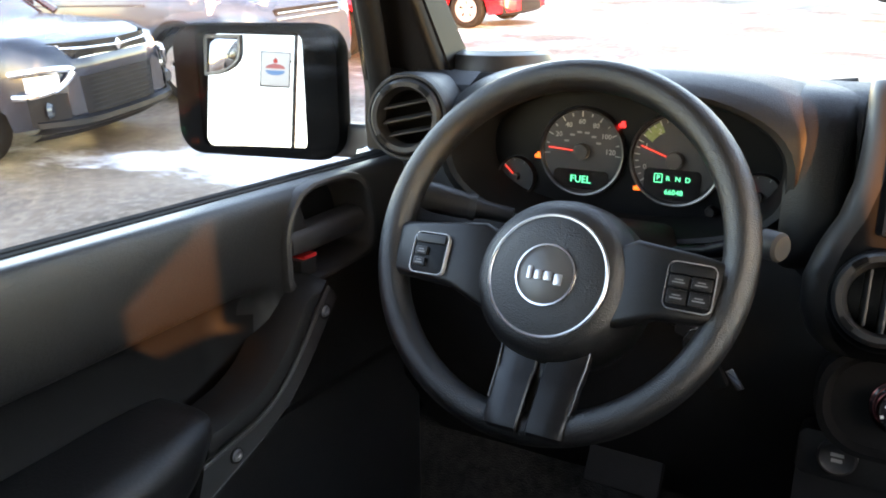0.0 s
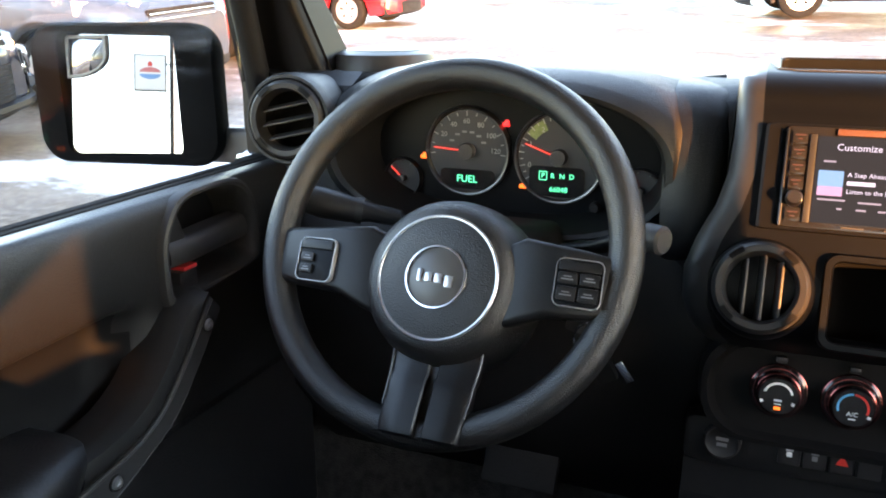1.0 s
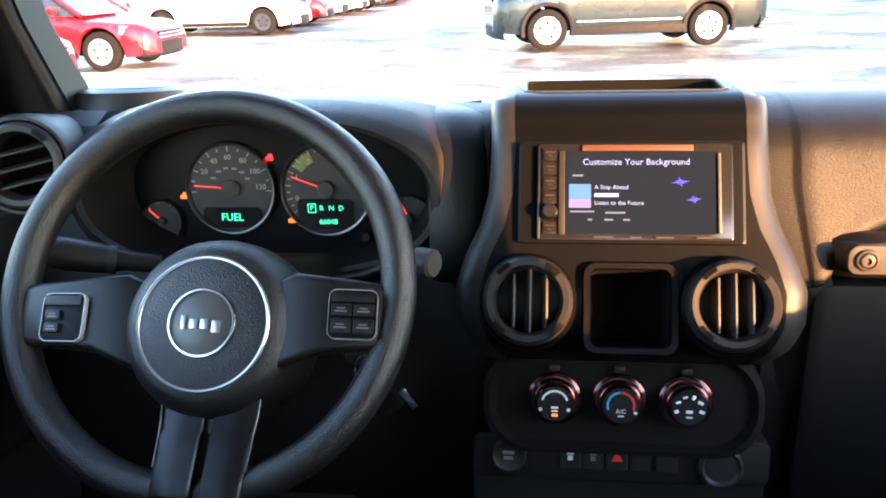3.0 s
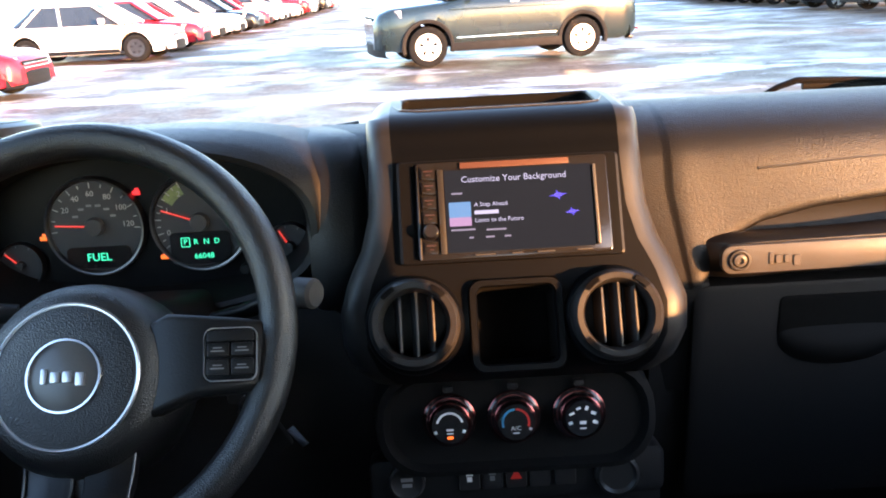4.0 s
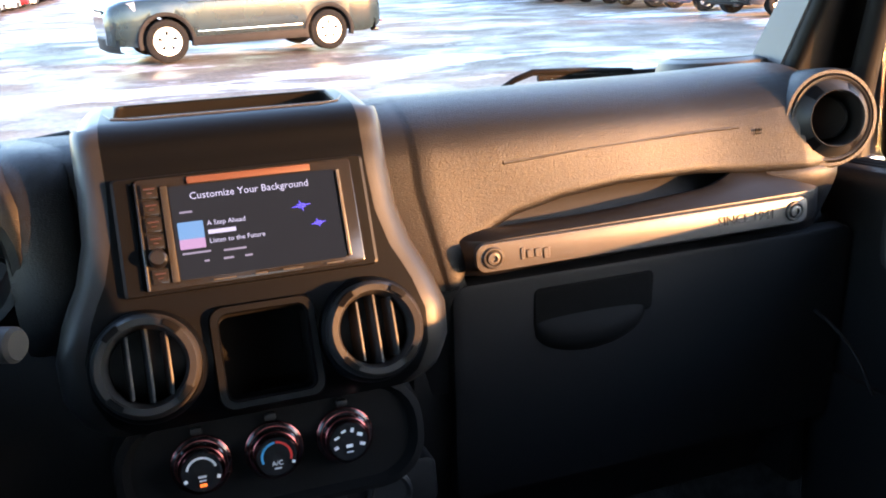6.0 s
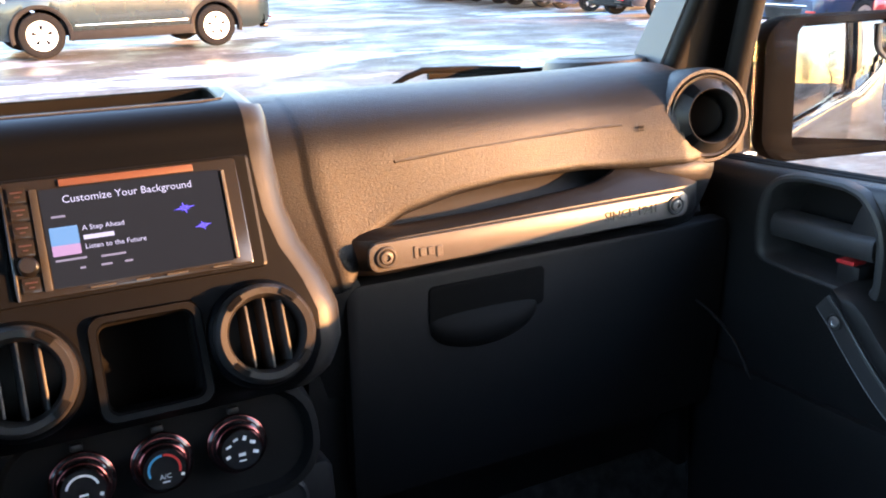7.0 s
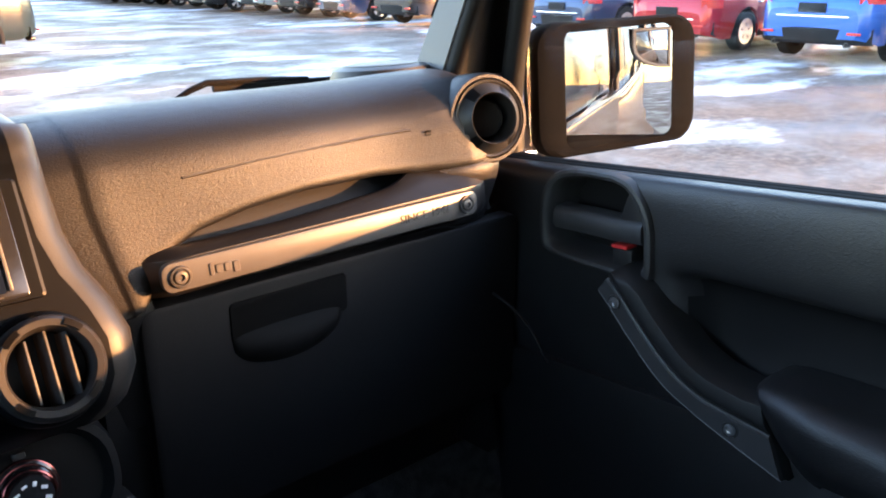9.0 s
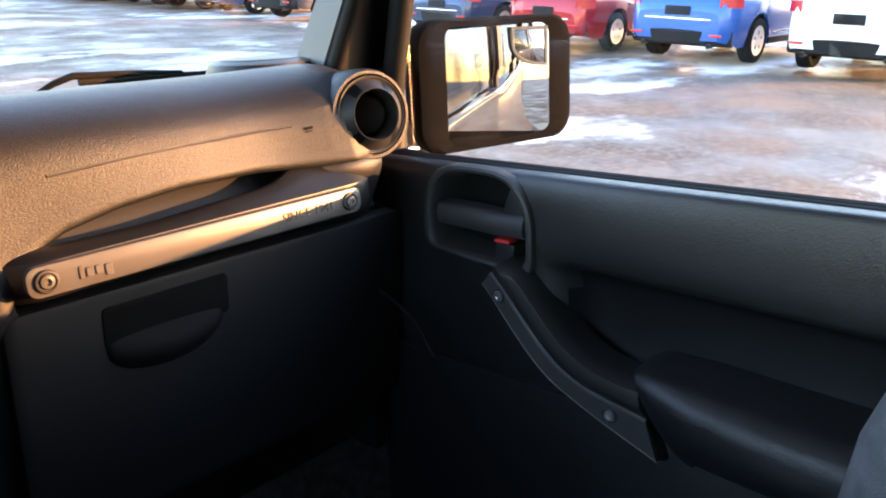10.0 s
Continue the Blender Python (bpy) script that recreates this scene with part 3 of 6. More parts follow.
part("tray_rim", loft([[(x * k, 0.9025 + (y - 0.9025) * k, top_z(y) + h) for x, y in TR] for k, h in ((1.02, -0.0008), (1.012, 0.0003), (1.0, 0.0004), (0.99, -0.0002), (0.985, -0.002))], True), BEZEL, stack, "rounded lip of the top tray")
# Shade inside the tray is put into the near-black wall colour.
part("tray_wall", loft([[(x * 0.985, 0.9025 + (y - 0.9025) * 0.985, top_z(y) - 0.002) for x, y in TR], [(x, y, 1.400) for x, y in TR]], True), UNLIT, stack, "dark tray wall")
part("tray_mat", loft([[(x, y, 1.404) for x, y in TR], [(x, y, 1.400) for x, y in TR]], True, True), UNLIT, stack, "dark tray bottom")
part("seam_line", tube([(x, y - 0.016, top_z(y - 0.016) + 0.0002) for x, y in ((-0.106, 0.91), (-0.098, 0.885), (-0.08, 0.878), (0.08, 0.878), (0.098, 0.885), (0.106, 0.91))], 0.0010, 6), DARK, stack)

# ---- steering wheel ----
TILT_W = 28.0
WHEEL = CAR @ pose(-0.3745, 0.692, 1.263, -TILT_W)
sw = thing("steering_wheel", "black grained four-spoke steering wheel with silver ring", "steering wheel", WHEEL)
R = 0.173
rings = []
for k in range(72):
    a = 2 * math.pi * k / 72
    rt = 0.0158
    rings.append([((R + rt * math.cos(b)) * math.cos(a), rt * 1.1 * math.sin(b), (R + rt * math.cos(b)) * math.sin(a)) for b in (2 * math.pi * j / 14 for j in range(14))])
part("rim", loft(rings, True, wrap=True), LEATHER, sw, "pebble-grained black rim")
HUBZ, HUBX = -0.034, 0.013
hub = part("hub_cover", lathe([(0.0, 0.030), (0.030, 0.030), (0.055, 0.028), (0.063, 0.0255), (0.070, 0.021), (0.0755, 0.011), (0.0800, -0.006), (0.0830, -0.026), (0.083, -0.044), (0.074, -0.058)], 48), LEATHER, sw, "round grained airbag cover", at=pose(HUBX, 0, HUBZ))
part("ring", lathe([(0.0545, 0.0272), (0.0556, 0.0288), (0.0568, 0.0291), (0.0580, 0.0282), (0.0586, 0.0252)], 64), SILVER, hub, "thin silver ring")
part("badge", lathe([(0.0, 0.0305), (0.0265, 0.0305), (0.0272, 0.0300)], 40), PEWTER, hub, "round grey badge")
part("badge_rim", lathe([(0.0262, 0.0300), (0.0272, 0.0322), (0.0288, 0.0322), (0.0296, 0.0296)], 48), CHROME, hub, "chrome badge ring")
bm = bmesh.new()
for dx, w, h, dz in ((-0.0150, 0.0050, 0.0120, 0.0), (-0.0062, 0.0075, 0.0085, -0.001), (0.0032, 0.0075, 0.0085, -0.001), (0.0132, 0.0075, 0.0105, -0.003)):
    box((w, 0.002, h), pose(dx, -0.0312, dz), 0.0012, 2, bm)
part("badge_mark", bm, SILVER, hub, "raised silver blocks on the badge")
# side spokes
def spoke(sx):
    rings = []
    for x, zt, zb, y in ((0.056, 0.022, -0.055, -0.006), (0.075, 0.030, -0.048, -0.011), (0.10, 0.027, -0.038, -0.012), (0.13, 0.024, -0.036, -0.010), (0.155, 0.022, -0.034, -0.004), (0.170, 0.020, -0.028, 0.002)):
        c = (zt + zb) / 2 + HUBZ * 0.75 + (0.0045 if sx < 0 else 0.0085)
        h = (zt - zb)
        rings.append([(sx * x + HUBX * (1 if x < 0.15 else 0.3), y + d, c + zz) for zz, d in rounded(h, 0.022, 0.007, 4)])
    return loft(rings, True, True)
for sx, padz in ((-1, -0.0310), (1, -0.0235)):
    sp = part("spoke", spoke(sx), SPOKE, sw)
    pad = part("switch_pad", plate(rounded(0.0395, 0.0405, 0.006, 4), 0.006, 0.001), BEZEL, sp, "black button pad", at=pose(HUBX + sx * 0.1270, -0.0245, padz, 0, 0, sx * 6))
    part("pad_rim", frame_loop(rounded(0.0408, 0.0418, 0.0066, 4), rounded(0.0395, 0.0405, 0.006, 4), 0.006, 0.0004), TRIMRING, sp, "thin bright rim", at=pose(HUBX + sx * 0.1270, -0.0260, padz, 0, 0, sx * 6))
    rows = ((-0.0092, 0.0035, 0.0172, 0.0105), (0.0094, 0.0035, 0.0172, 0.0105), (-0.0092, -0.0100, 0.0172, 0.0125), (0.0094, -0.0100, 0.0172, 0.0125)) if sx > 0 else ((-0.0085, 0.0015, 0.0145, 0.0085), (-0.0085, -0.0095, 0.0145, 0.0085))
    part("button", box((0.0365, 0.004, 0.0088), pose(0, -0.0012, 0.0143), 0.0015), SPOKE, sp, at=pose(HUBX + sx * 0.1270, -0.0245, padz, 0, 0, sx * 6))
    for bx, bz, bw, bh in rows:
        b = part("button", box((bw, 0.004, bh), pose(0, -0.0015, 0), 0.0015), SPOKE, sp, at=pose(HUBX + sx * 0.1270, -0.0245, padz, 0, 0, sx * 6) @ pose(bx, 0, bz))
        bm = box((bw * 0.40, 0.0004, 0.0009), pose(0, 0, 0.0011))
        box((bw * 0.6, 0.0004, 0.0011), pose(0, 0, -0.0014), bm=bm)
        o = part("print_bars", bm, GREYMARK, sp, "small pale print", at=pose(HUBX + sx * 0.1270, -0.0283, padz, 0, 0, sx * 6) @ pose(bx, 0, bz))
# lower double spoke: two stepped covers with a dark gap
ls = part("lower_spoke", loft([[(w * u, yy, z) for u, yy in ((-1, 0.002), (1, 0.002), (1, 0.012), (-1, 0.012))] for z, w in ((-0.080, 0.039), (-0.166, 0.037))], True, True), DARK, sw, "dark core of the lower spoke", at=pose(0.018, -0.003, 0))
for sx in (-1, 1):
    rings = []
    for z, y, w in ((-0.080, -0.002, 0.0440), (-0.104, -0.003, 0.0428), (-0.121, -0.0050, 0.0418), (-0.1265, -0.0095, 0.0410), (-0.140, -0.0130, 0.0400), (-0.156, -0.0170, 0.0398), (-0.168, -0.0200, 0.0396), (-0.1745, -0.0198, 0.0388), (-0.1775, -0.0170, 0.0360)):
        rings.append([(sx * x, y + d, z) for x, d in ((0.0042, 0.010), (0.0042, 0.002), (0.0056, 0.0004), (w * 0.5, 0.0), (w * 0.90, 0.0008), (w * 0.97, 0.003), (w, 0.008), (w * 0.98, 0.014))])
    part("spoke_half", loft(rings, False), SPOKE, ls, "stepped half of the lower spoke")
    part("edge_trim", tube([(sx * 0.0434, -0.0005, -0.084), (sx * 0.0422, -0.0020, -0.108), (sx * 0.0404, -0.0062, -0.126), (sx * 0.0394, -0.0130, -0.152)], 0.0011, 8), PEWTER, ls)
col = thing("steering_column", "black steering column shroud with key switch", "steering column")
part("shroud", loft([[(-0.377 + x, y, zc + z) for x, z in rounded(w, h, 0.03, 5)] for y, zc, w, h in ((0.715, 1.235, 0.09, 0.09), (0.75, 1.222, 0.14, 0.10), (0.83, 1.20, 0.16, 0.11), (0.93, 1.18, 0.16, 0.11))], True, True), GLOVEBOX, col)
part("key_barrel", lathe([(0, 0.02), (0.014, 0.02), (0.017, 0.014), (0.018, 0.0)], 24, pose(-0.262, 0.765, 1.195, 0, 0, 18)), DARK, col, "dark ignition barrel")
st = thing("stalk", "black indicator stalk with pale symbols", "stalk", group="column stalks")
part("lever", tube([(-0.455, 0.775, 1.262), (-0.485, 0.765, 1.268), (-0.505, 0.757, 1.272), (-0.535, 0.747, 1.279), (-0.552, 0.742, 1.283)], 0.011, 14, radii=[0.009, 0.010, 0.0145, 0.0165, 0.0145]), PLASTIC, st)
part("twist_ring", tube([(-0.493, 0.762, 1.2695), (-0.500, 0.759, 1.271)], 0.0145, 16), DARK, st)
bm = bmesh.new()
for k, (dx, dz) in enumerate(((-0.519, 1.281), (-0.530, 1.281), (-0.540, 1.2825))):
    box((0.006, 0.0006, 0.004), pose(dx, 0.7375, dz - 0.002, 0, 0, 18), bm=bm)
part("symbols", bm, WHITEMARK, st, "small white lamp symbols")
st2 = thing("stalk", "black wiper stalk with a round knob end", "stalk", group="column stalks")
part("lever", tube([(-0.285, 0.800, 1.240), (-0.25, 0.785, 1.250), (-0.215, 0.758, 1.268), (-0.200, 0.750, 1.272)], 0.010, 14, radii=[0.006, 0.007, 0.0095, 0.0095]), BEZEL, st2)
part("knob", lathe([(0, 0.010), (0.011, 0.010), (0.0135, 0.007), (0.0135, -0.010), (0.011, -0.012)], 24, pose(-0.185, 0.746, 1.275, 0, 0, 62)), DARK, st2, "round end knob")
key = thing("ignition_key", "metal key ring with a black fob hanging from the switch", "key")
part("key_bow", box((0.022, 0.006, 0.028), pose(-0.250, 0.735, 1.192, 0, 12, 0), 0.004), DARK, key)
part("ring", tube([(-0.239 + 0.013 * math.cos(a), 0.728, 1.176 + 0.015 * math.sin(a)) for a in (2 * math.pi * k / 20 for k in range(20))], 0.0016, 8, closed=True), CHROME, key, "split steel ring")
part("tag", box((0.012, 0.003, 0.020), pose(-0.236, 0.728, 1.160, 0, 28, 0), 0.002), CHROME, key, "bright metal tag")
part("fob", box((0.020, 0.010, 0.030), pose(-0.226, 0.748, 1.140, 0, -28, 0), 0.004), UNLIT, key, "black remote fob")


part("tag", box((0.008, 0.002, 0.022), pose(-0.203, 0.732, 1.146, 0, -35, 0), 0.001), CHROME, key, "bright metal key tip")


# ---- instruments ----
CY = 0.940
DIALPRINT = material("dial_print", (0.26, 0.26, 0.26), 0.5)
ic = thing("instrument_cluster", "instrument cluster with two round dials and lit warning lamps", "instruments")
part("backplate", plate([(HC[0] + 0.95 * (x), HC[1] + z) for x, z in rounded(0.374, 0.154, 0.07, 8)], 0.01), BEZEL, ic, at=pose(0, CY, 0))
def arc_bar(r0, r1, a0, a1, n=24, y=0.0, bm=None):
    return loft([[(r * math.cos(radians(a)), y, r * math.sin(radians(a))) for r in (r0, r1)] for a in np.linspace(a0, a1, n)], False, bm=bm)
def dial(name, x, z, r, label, needle_deg, ticks, a0, a1):
    d = part(name, lathe([(0, 0.004), (r * 0.93, 0.004), (r * 0.95, 0.006)], 48), DIALFACE, ic, label, at=pose(x, CY, z))
    part("rim", lathe([(r * 0.94, 0.004), (r * 0.96, 0.009), (r, 0.0095), (r * 1.03, 0.004), (r * 1.03, 0)], 56), DIALRIM, d, "dark metal rim")
    bm = bmesh.new()
    for k in range(ticks):
        a = radians(lerp(a0, a1, k / (ticks - 1)))
        box((r * (0.12 if k % 2 == 0 else 0.07), 0.0004, 0.0011), pose(r * 0.85 * math.cos(a), -0.0046, r * 0.85 * math.sin(a), 0, -math.degrees(a), 0), bm=bm)
    tagged(part("tick_marks", bm, DIALPRINT, d), kind="stuff")
    part("needle", box((r * 0.72, 0.0012, 0.0016), pose(r * 0.44, -0.0075, 0, 0, 0, 0), 0.0003), NEEDLE, d, "red pointer", at=pose(0, 0, 0, 0, -needle_deg, 0))
    part("needle_cap", lathe([(0, 0.0125), (r * 0.17, 0.012), (r * 0.19, 0.009), (r * 0.19, 0.004)], 24), DARK, d)
    return d
sp = dial("speedometer", -0.440, 1.310, 0.0535, "round grey speedometer with white figures", 176, 13, 186, -4)
for txt, a in (("20", 148), ("40", 120), ("60", 92), ("80", 62), ("100", 33), ("120", 2)):
    lettering(txt, 0.0088, 0.0002, DIALPRINT, sp, pose(0.036 * math.cos(radians(a)), -0.0048, 0.036 * math.sin(radians(a))), "figures")
bm = bmesh.new()
for a in (150, 124, 100, 76, 52, 28):
    box((0.006, 0.0003, 0.0024), pose(0.0235 * math.cos(radians(a)), -0.0046, 0.0235 * math.sin(radians(a))), bm=bm)
part("inner_figures", bm, GREYMARK, sp, "dim inner scale")
part("display", plate(rounded(0.070, 0.024, 0.006, 4), 0.002), GLOSSBLACK, sp, "black message window", at=pose(0.0, -0.0062, -0.0345))
lettering("FUEL", 0.0125, 0.0002, GREENLIT, sp, pose(0.0, -0.0066, -0.0345), "message", "green lit word FUEL")
ta = dial("tachometer", -0.326, 1.309, 0.0535, "round grey engine speed dial with display", 160, 15, 215, 75)
for txt, a in (("0", 197), ("1", 158), ("2", 122)):
    lettering(txt, 0.0088, 0.0002, DIALPRINT, ta, pose(0.037 * math.cos(radians(a)) - 0.0, -0.0048, 0.037 * math.sin(radians(a))), "figures")
part("green_band", arc_bar(0.034, 0.047, 146, 114, 12, -0.0045), material("green_band_print", (0.12, 0.16, 0.06), 0.5, var=0.2, scale=200), ta, "pale green band")
part("display", plate(rounded(0.066, 0.036, 0.006, 4), 0.002), GLOSSBLACK, ta, "black gear and distance window", at=pose(-0.002, -0.0062, -0.029))
for k, ch in enumerate("PRND"):
    lettering(ch, 0.0085, 0.0002, GREENLIT, ta, pose(-0.018 + 0.0115 * k, -0.0066, -0.022), "gear_letter", "green lit gear letter")
part("gear_frame", frame_loop(rounded(0.0098, 0.0108, 0.001, 2), rounded(0.0082, 0.0092, 0.0008, 2), 0.0004), GREENLIT, ta, at=pose(-0.018, -0.0066, -0.022))
lettering("66048", 0.0088, 0.0002, GREENLIT, ta, pose(0.001, -0.0066, -0.038), "distance_figures", "green lit distance figures")
for nm, x, z, lab, nd in (("fuel_gauge", -0.527, 1.271, "small round fuel gauge", 138), ("temperature_gauge", -0.231, 1.277, "small round temperature gauge", 120)):
    g = dial(nm, x, z, 0.025, lab, nd, 5, 215, 60)
for nm, x, z, m, lab in (("seat_belt_lamp", -0.392, 1.345, REDLIT, "lit red belt lamp"), ("tyre_lamp", -0.370, 1.272, AMBERLIT, "lit amber tyre lamp"), ("engine_lamp", -0.499, 1.300, AMBERLIT, "lit amber engine lamp")):
    bm = box((0.0085, 0.0006, 0.0045), pose(0, 0, -0.001), 0.0002)
    box((0.0045, 0.0006, 0.0035), pose(0.001, 0, 0.0025), 0.0002, bm=bm)
    part(nm, bm, m, ic, lab, at=pose(x, CY - 0.002, z))
part("trip_button", lathe([(0, 0.012), (0.005, 0.012), (0.006, 0.008), (0.006, 0)], 16), PLASTIC, ic, at=pose(-0.281, CY - 0.001, 1.254))


# ---- air vents ----
def vent(at, r, slats, deg, label, ring_mat, bezel, cone=False):
    v = thing("air_vent", label, "air vent", at, "round dashboard vents")
    if cone:
        part("ring", lathe([(r * 0.60, -0.030), (r * 0.615, 0.010), (r * 0.63, 0.0155), (r * 0.65, 0.0165), (r * 0.67, 0.0155), (r * 0.69, 0.0135), (r * 0.90, 0.0035), (r * 0.925, 0.0048), (r * 0.965, 0.0052), (r, 0.002), (r, -0.03)], 56), ring_mat, v, "rotating conical plastic ring")
    else:
        part("ring", lathe([(r * 0.70, -0.010), (r * 0.73, 0.004), (r * 0.78, 0.010), (r * 0.90, 0.0105), (r * 0.97, 0.007), (r, 0.0), (r, -0.03)], 48), ring_mat, v, "rotating plastic ring")
    # Duct depth is coloured near-black in place of shade.
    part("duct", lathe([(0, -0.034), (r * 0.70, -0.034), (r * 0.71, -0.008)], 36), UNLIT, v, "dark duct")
    for a in (52, 128, 225, 315):
        prof = [(r * 0.67, 0.0130), (r * 0.68, 0.0148), (r * 0.86, 0.0072), (r * 0.88, 0.0044)] if cone else [(r * 0.80, 0.0098), (r * 0.81, 0.0125), (r * 0.93, 0.0118), (r * 0.955, 0.008)]
        part("tab", lathe(prof, 6, arc=(a - 11, a + 11)), PILLAR, v, "raised finger tab")
    for k in range(slats):
        o = (k - (slats - 1) / 2) * r * 0.36
        h = math.sqrt(max(0.0, (r * 0.70) ** 2 - o * o))
        part("slat", box((0.0022, 0.020, 2 * h), pose(0, 0, 0), 0.0008), DARK, v, at=pose(0, 0.008, 0, 0, deg, 0) @ pose(o, 0, 0, 0, 0, 14))
    if bezel:
        part("bezel", lathe([(r * 0.98, -0.004), (r * 1.03, 0.004), (r * 1.10, 0.004), (r * 1.16, -0.004), (r * 1.18, -0.02), (r * 1.20, -0.10), (r * 1.16, -0.16)], 48), GRAIN, v, "grained pod round the vent")
    return v
VTILT = -20.0
vent(CAR @ pose(-0.0925, 0.744, 1.2412, VTILT), 0.0410, 3, 0, "round dark vent with three upright slats", PLASTIC, False)
vent(CAR @ pose(0.0880, 0.744, 1.2400, VTILT), 0.0410, 3, 0, "round dark vent with three upright slats", PLASTIC, False)
vent(CAR @ pose(-0.630, 0.838, 1.351, -6, 0, 10), 0.0470, 3, 78, "round black vent pod with curved slats", PLASTIC, True)
pv = vent(CAR @ pose(0.634, 0.840, 1.357, -6, 0, -12), 0.0472, 0, 0, "round vent pod with a turned-in flap", PLASTIC, True, True)
part("flap", lathe([(0, 0.0), (0.0225, 0.0), (0.0245, -0.002), (0.0245, -0.004)], 28), LINING, pv, "round flap turned edge-on", at=pose(0.002, 0.016, 0, 0, 0, -48))
for sx in (-1, 1):
    part("socket", lathe([(0.0415, 0.004), (0.044, 0.001), (0.0455, -0.008), (0.046, -0.04)], 40), BEZEL, stack, "raised collar under the vent", at=pose(0.0880 if sx > 0 else -0.0925, 0.754, 1.2370, VTILT))
part("cubby_rim", frame_loop(rounded(0.086, 0.084, 0.012, 5), rounded(0.071, 0.070, 0.008, 5), 0.03, 0.003, 0.012), BEZEL, stack, "rounded rim of the phone cubby", at=pose(0, 0.7510, 1.2335, -20))
# Cubby inside: its shade is painted as near-black walls and back.
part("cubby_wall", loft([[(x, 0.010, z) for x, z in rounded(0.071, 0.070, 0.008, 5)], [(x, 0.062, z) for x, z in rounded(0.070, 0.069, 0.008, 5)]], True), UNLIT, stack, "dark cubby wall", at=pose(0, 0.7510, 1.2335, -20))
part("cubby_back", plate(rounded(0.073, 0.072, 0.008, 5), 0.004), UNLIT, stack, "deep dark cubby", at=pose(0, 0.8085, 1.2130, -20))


# ---- radio ----
UNIT = CAR @ pose(0, 0.7935, 1.3315, -20.3)
hu = thing("head_unit", "black double-height car radio with a lit touch screen", "car radio", UNIT)
part("surround", frame_loop(rounded(0.205, 0.0955, 0.003, 2), rounded(0.172, 0.088, 0.003, 2), 0.012, 0.001), BEZEL, hu, "black surround plate", at=pose(0, -0.004, 0), smooth=False)
part("face", plate(rounded(0.176, 0.090, 0.003, 2), 0.01, 0.001), GLOSSBLACK, hu, at=pose(0.003, -0.007, 0))
SCREEN = material("dim_screen", (0.053, 0.059, 0.068), 0.10, emit=0.036)
scr = part("screen", plate(rounded(0.134, 0.076, 0.0015, 2), 0.003), SCREEN, hu, "glowing grey touch screen", at=pose(0.008, -0.009, -0.0015))
# The orange sun reflection on the flap is put into its colour.
part("disc_slot", box((0.100, 0.002, 0.0055), pose(0.006, -0.0085, 0.0405), 0.0006), material("flap_sun_reflection", (0.075, 0.035, 0.026), 0.35), hu, "disc flap strip with painted sun reflection")
part("chrome_line", box((0.0016, 0.003, 0.087), pose(-0.0835, -0.0085, -0.001), 0.0005), DIALRIM, hu, "bright upright trim line")
part("screen_edge", box((0.0026, 0.003, 0.074), pose(0.0785, -0.0095, -0.0015), 0.0008), PEWTER, hu, "pale right edge of the screen")
part("screen_edge", box((0.0055, 0.003, 0.078), pose(-0.0625, -0.0095, -0.0015), 0.0008), PLASTIC, hu, "pale left edge of the screen")
for z in (0.0345, 0.021, 0.0075, -0.006, -0.034):
    part("side_button", box((0.0125, 0.004, 0.0115), pose(0, 0, 0), 0.0008), GLOSSBLACK, hu, at=pose(-0.0735, -0.008, z))
    bm = box((0.0085, 0.0004, 0.0012), pose(0, 0, 0.002))
    box((0.0040, 0.0004, 0.0010), pose(0, 0, -0.0015), bm=bm)
    part("button_print", bm, material("dim_red_print", (0.35, 0.02, 0.03), 0.5, emit=0.02), hu, "tiny lit red print", at=pose(-0.0735, -0.0104, z))
part("volume_knob", lathe([(0, 0.012), (0.0055, 0.012), (0.0068, 0.010), (0.0072, 0.0)], 28), DIALRIM, hu, "small ribbed volume knob", at=pose(-0.0735, -0.008, -0.020))
bm = bmesh.new()
for x, w in ((-0.035, 0.018), (-0.006, 0.010), (0.020, 0.016), (0.055, 0.014)):
    box((w, 0.0004, 0.0012), pose(x, 0, 0), bm=bm)
part("maker_print", bm, material("dim_print", (0.025, 0.025, 0.025), 0.5), hu, "small dim print under the screen", at=pose(0.010, -0.0095, -0.0425))
TEXTLIT = material("screen_text", (0.66, 0.66, 0.88), 0.5, emit=0.075)
DIMLIT = material("screen_dim_text", (0.35, 0.35, 0.50), 0.5, emit=0.055)
BLUELIT = material("screen_blue", (0.05, 0.06, 0.9), 0.5, emit=0.10)
CYANLIT = material("screen_picture", (0.10, 0.40, 0.75), 0.5, emit=0.065)
PINKLIT = material("screen_pink", (0.70, 0.42, 0.75), 0.5, emit=0.055)
lettering("Customize Your Background", 0.0082, 0.0001, TEXTLIT, scr, pose(-0.0035, -0.0008, 0.0285), "headline", "pale screen headline")
lettering("A Step Ahead", 0.0055, 0.0001, TEXTLIT, scr, pose(-0.041, -0.0008, 0.0050), "song_line", align="LEFT")
lettering("Listen to the Future", 0.0055, 0.0001, TEXTLIT, scr, pose(-0.041, -0.0008, -0.0095), "song_line", align="LEFT")
part("artist_bar", box((0.022, 0.0003, 0.0034), pose(0, 0, 0)), TEXTLIT, scr, at=pose(-0.030, -0.0008, -0.0022))
part("cover_picture", plate(rounded(0.020, 0.014, 0.0005, 1), 0.0003), CYANLIT, scr, "small blue cover picture", at=pose(-0.054, -0.0008, 0.0010))
part("cover_picture", plate(rounded(0.020, 0.008, 0.0005, 1), 0.0003), PINKLIT, scr, "pink lower half of the cover", at=pose(-0.054, -0.0008, -0.0100))
bm = bmesh.new()
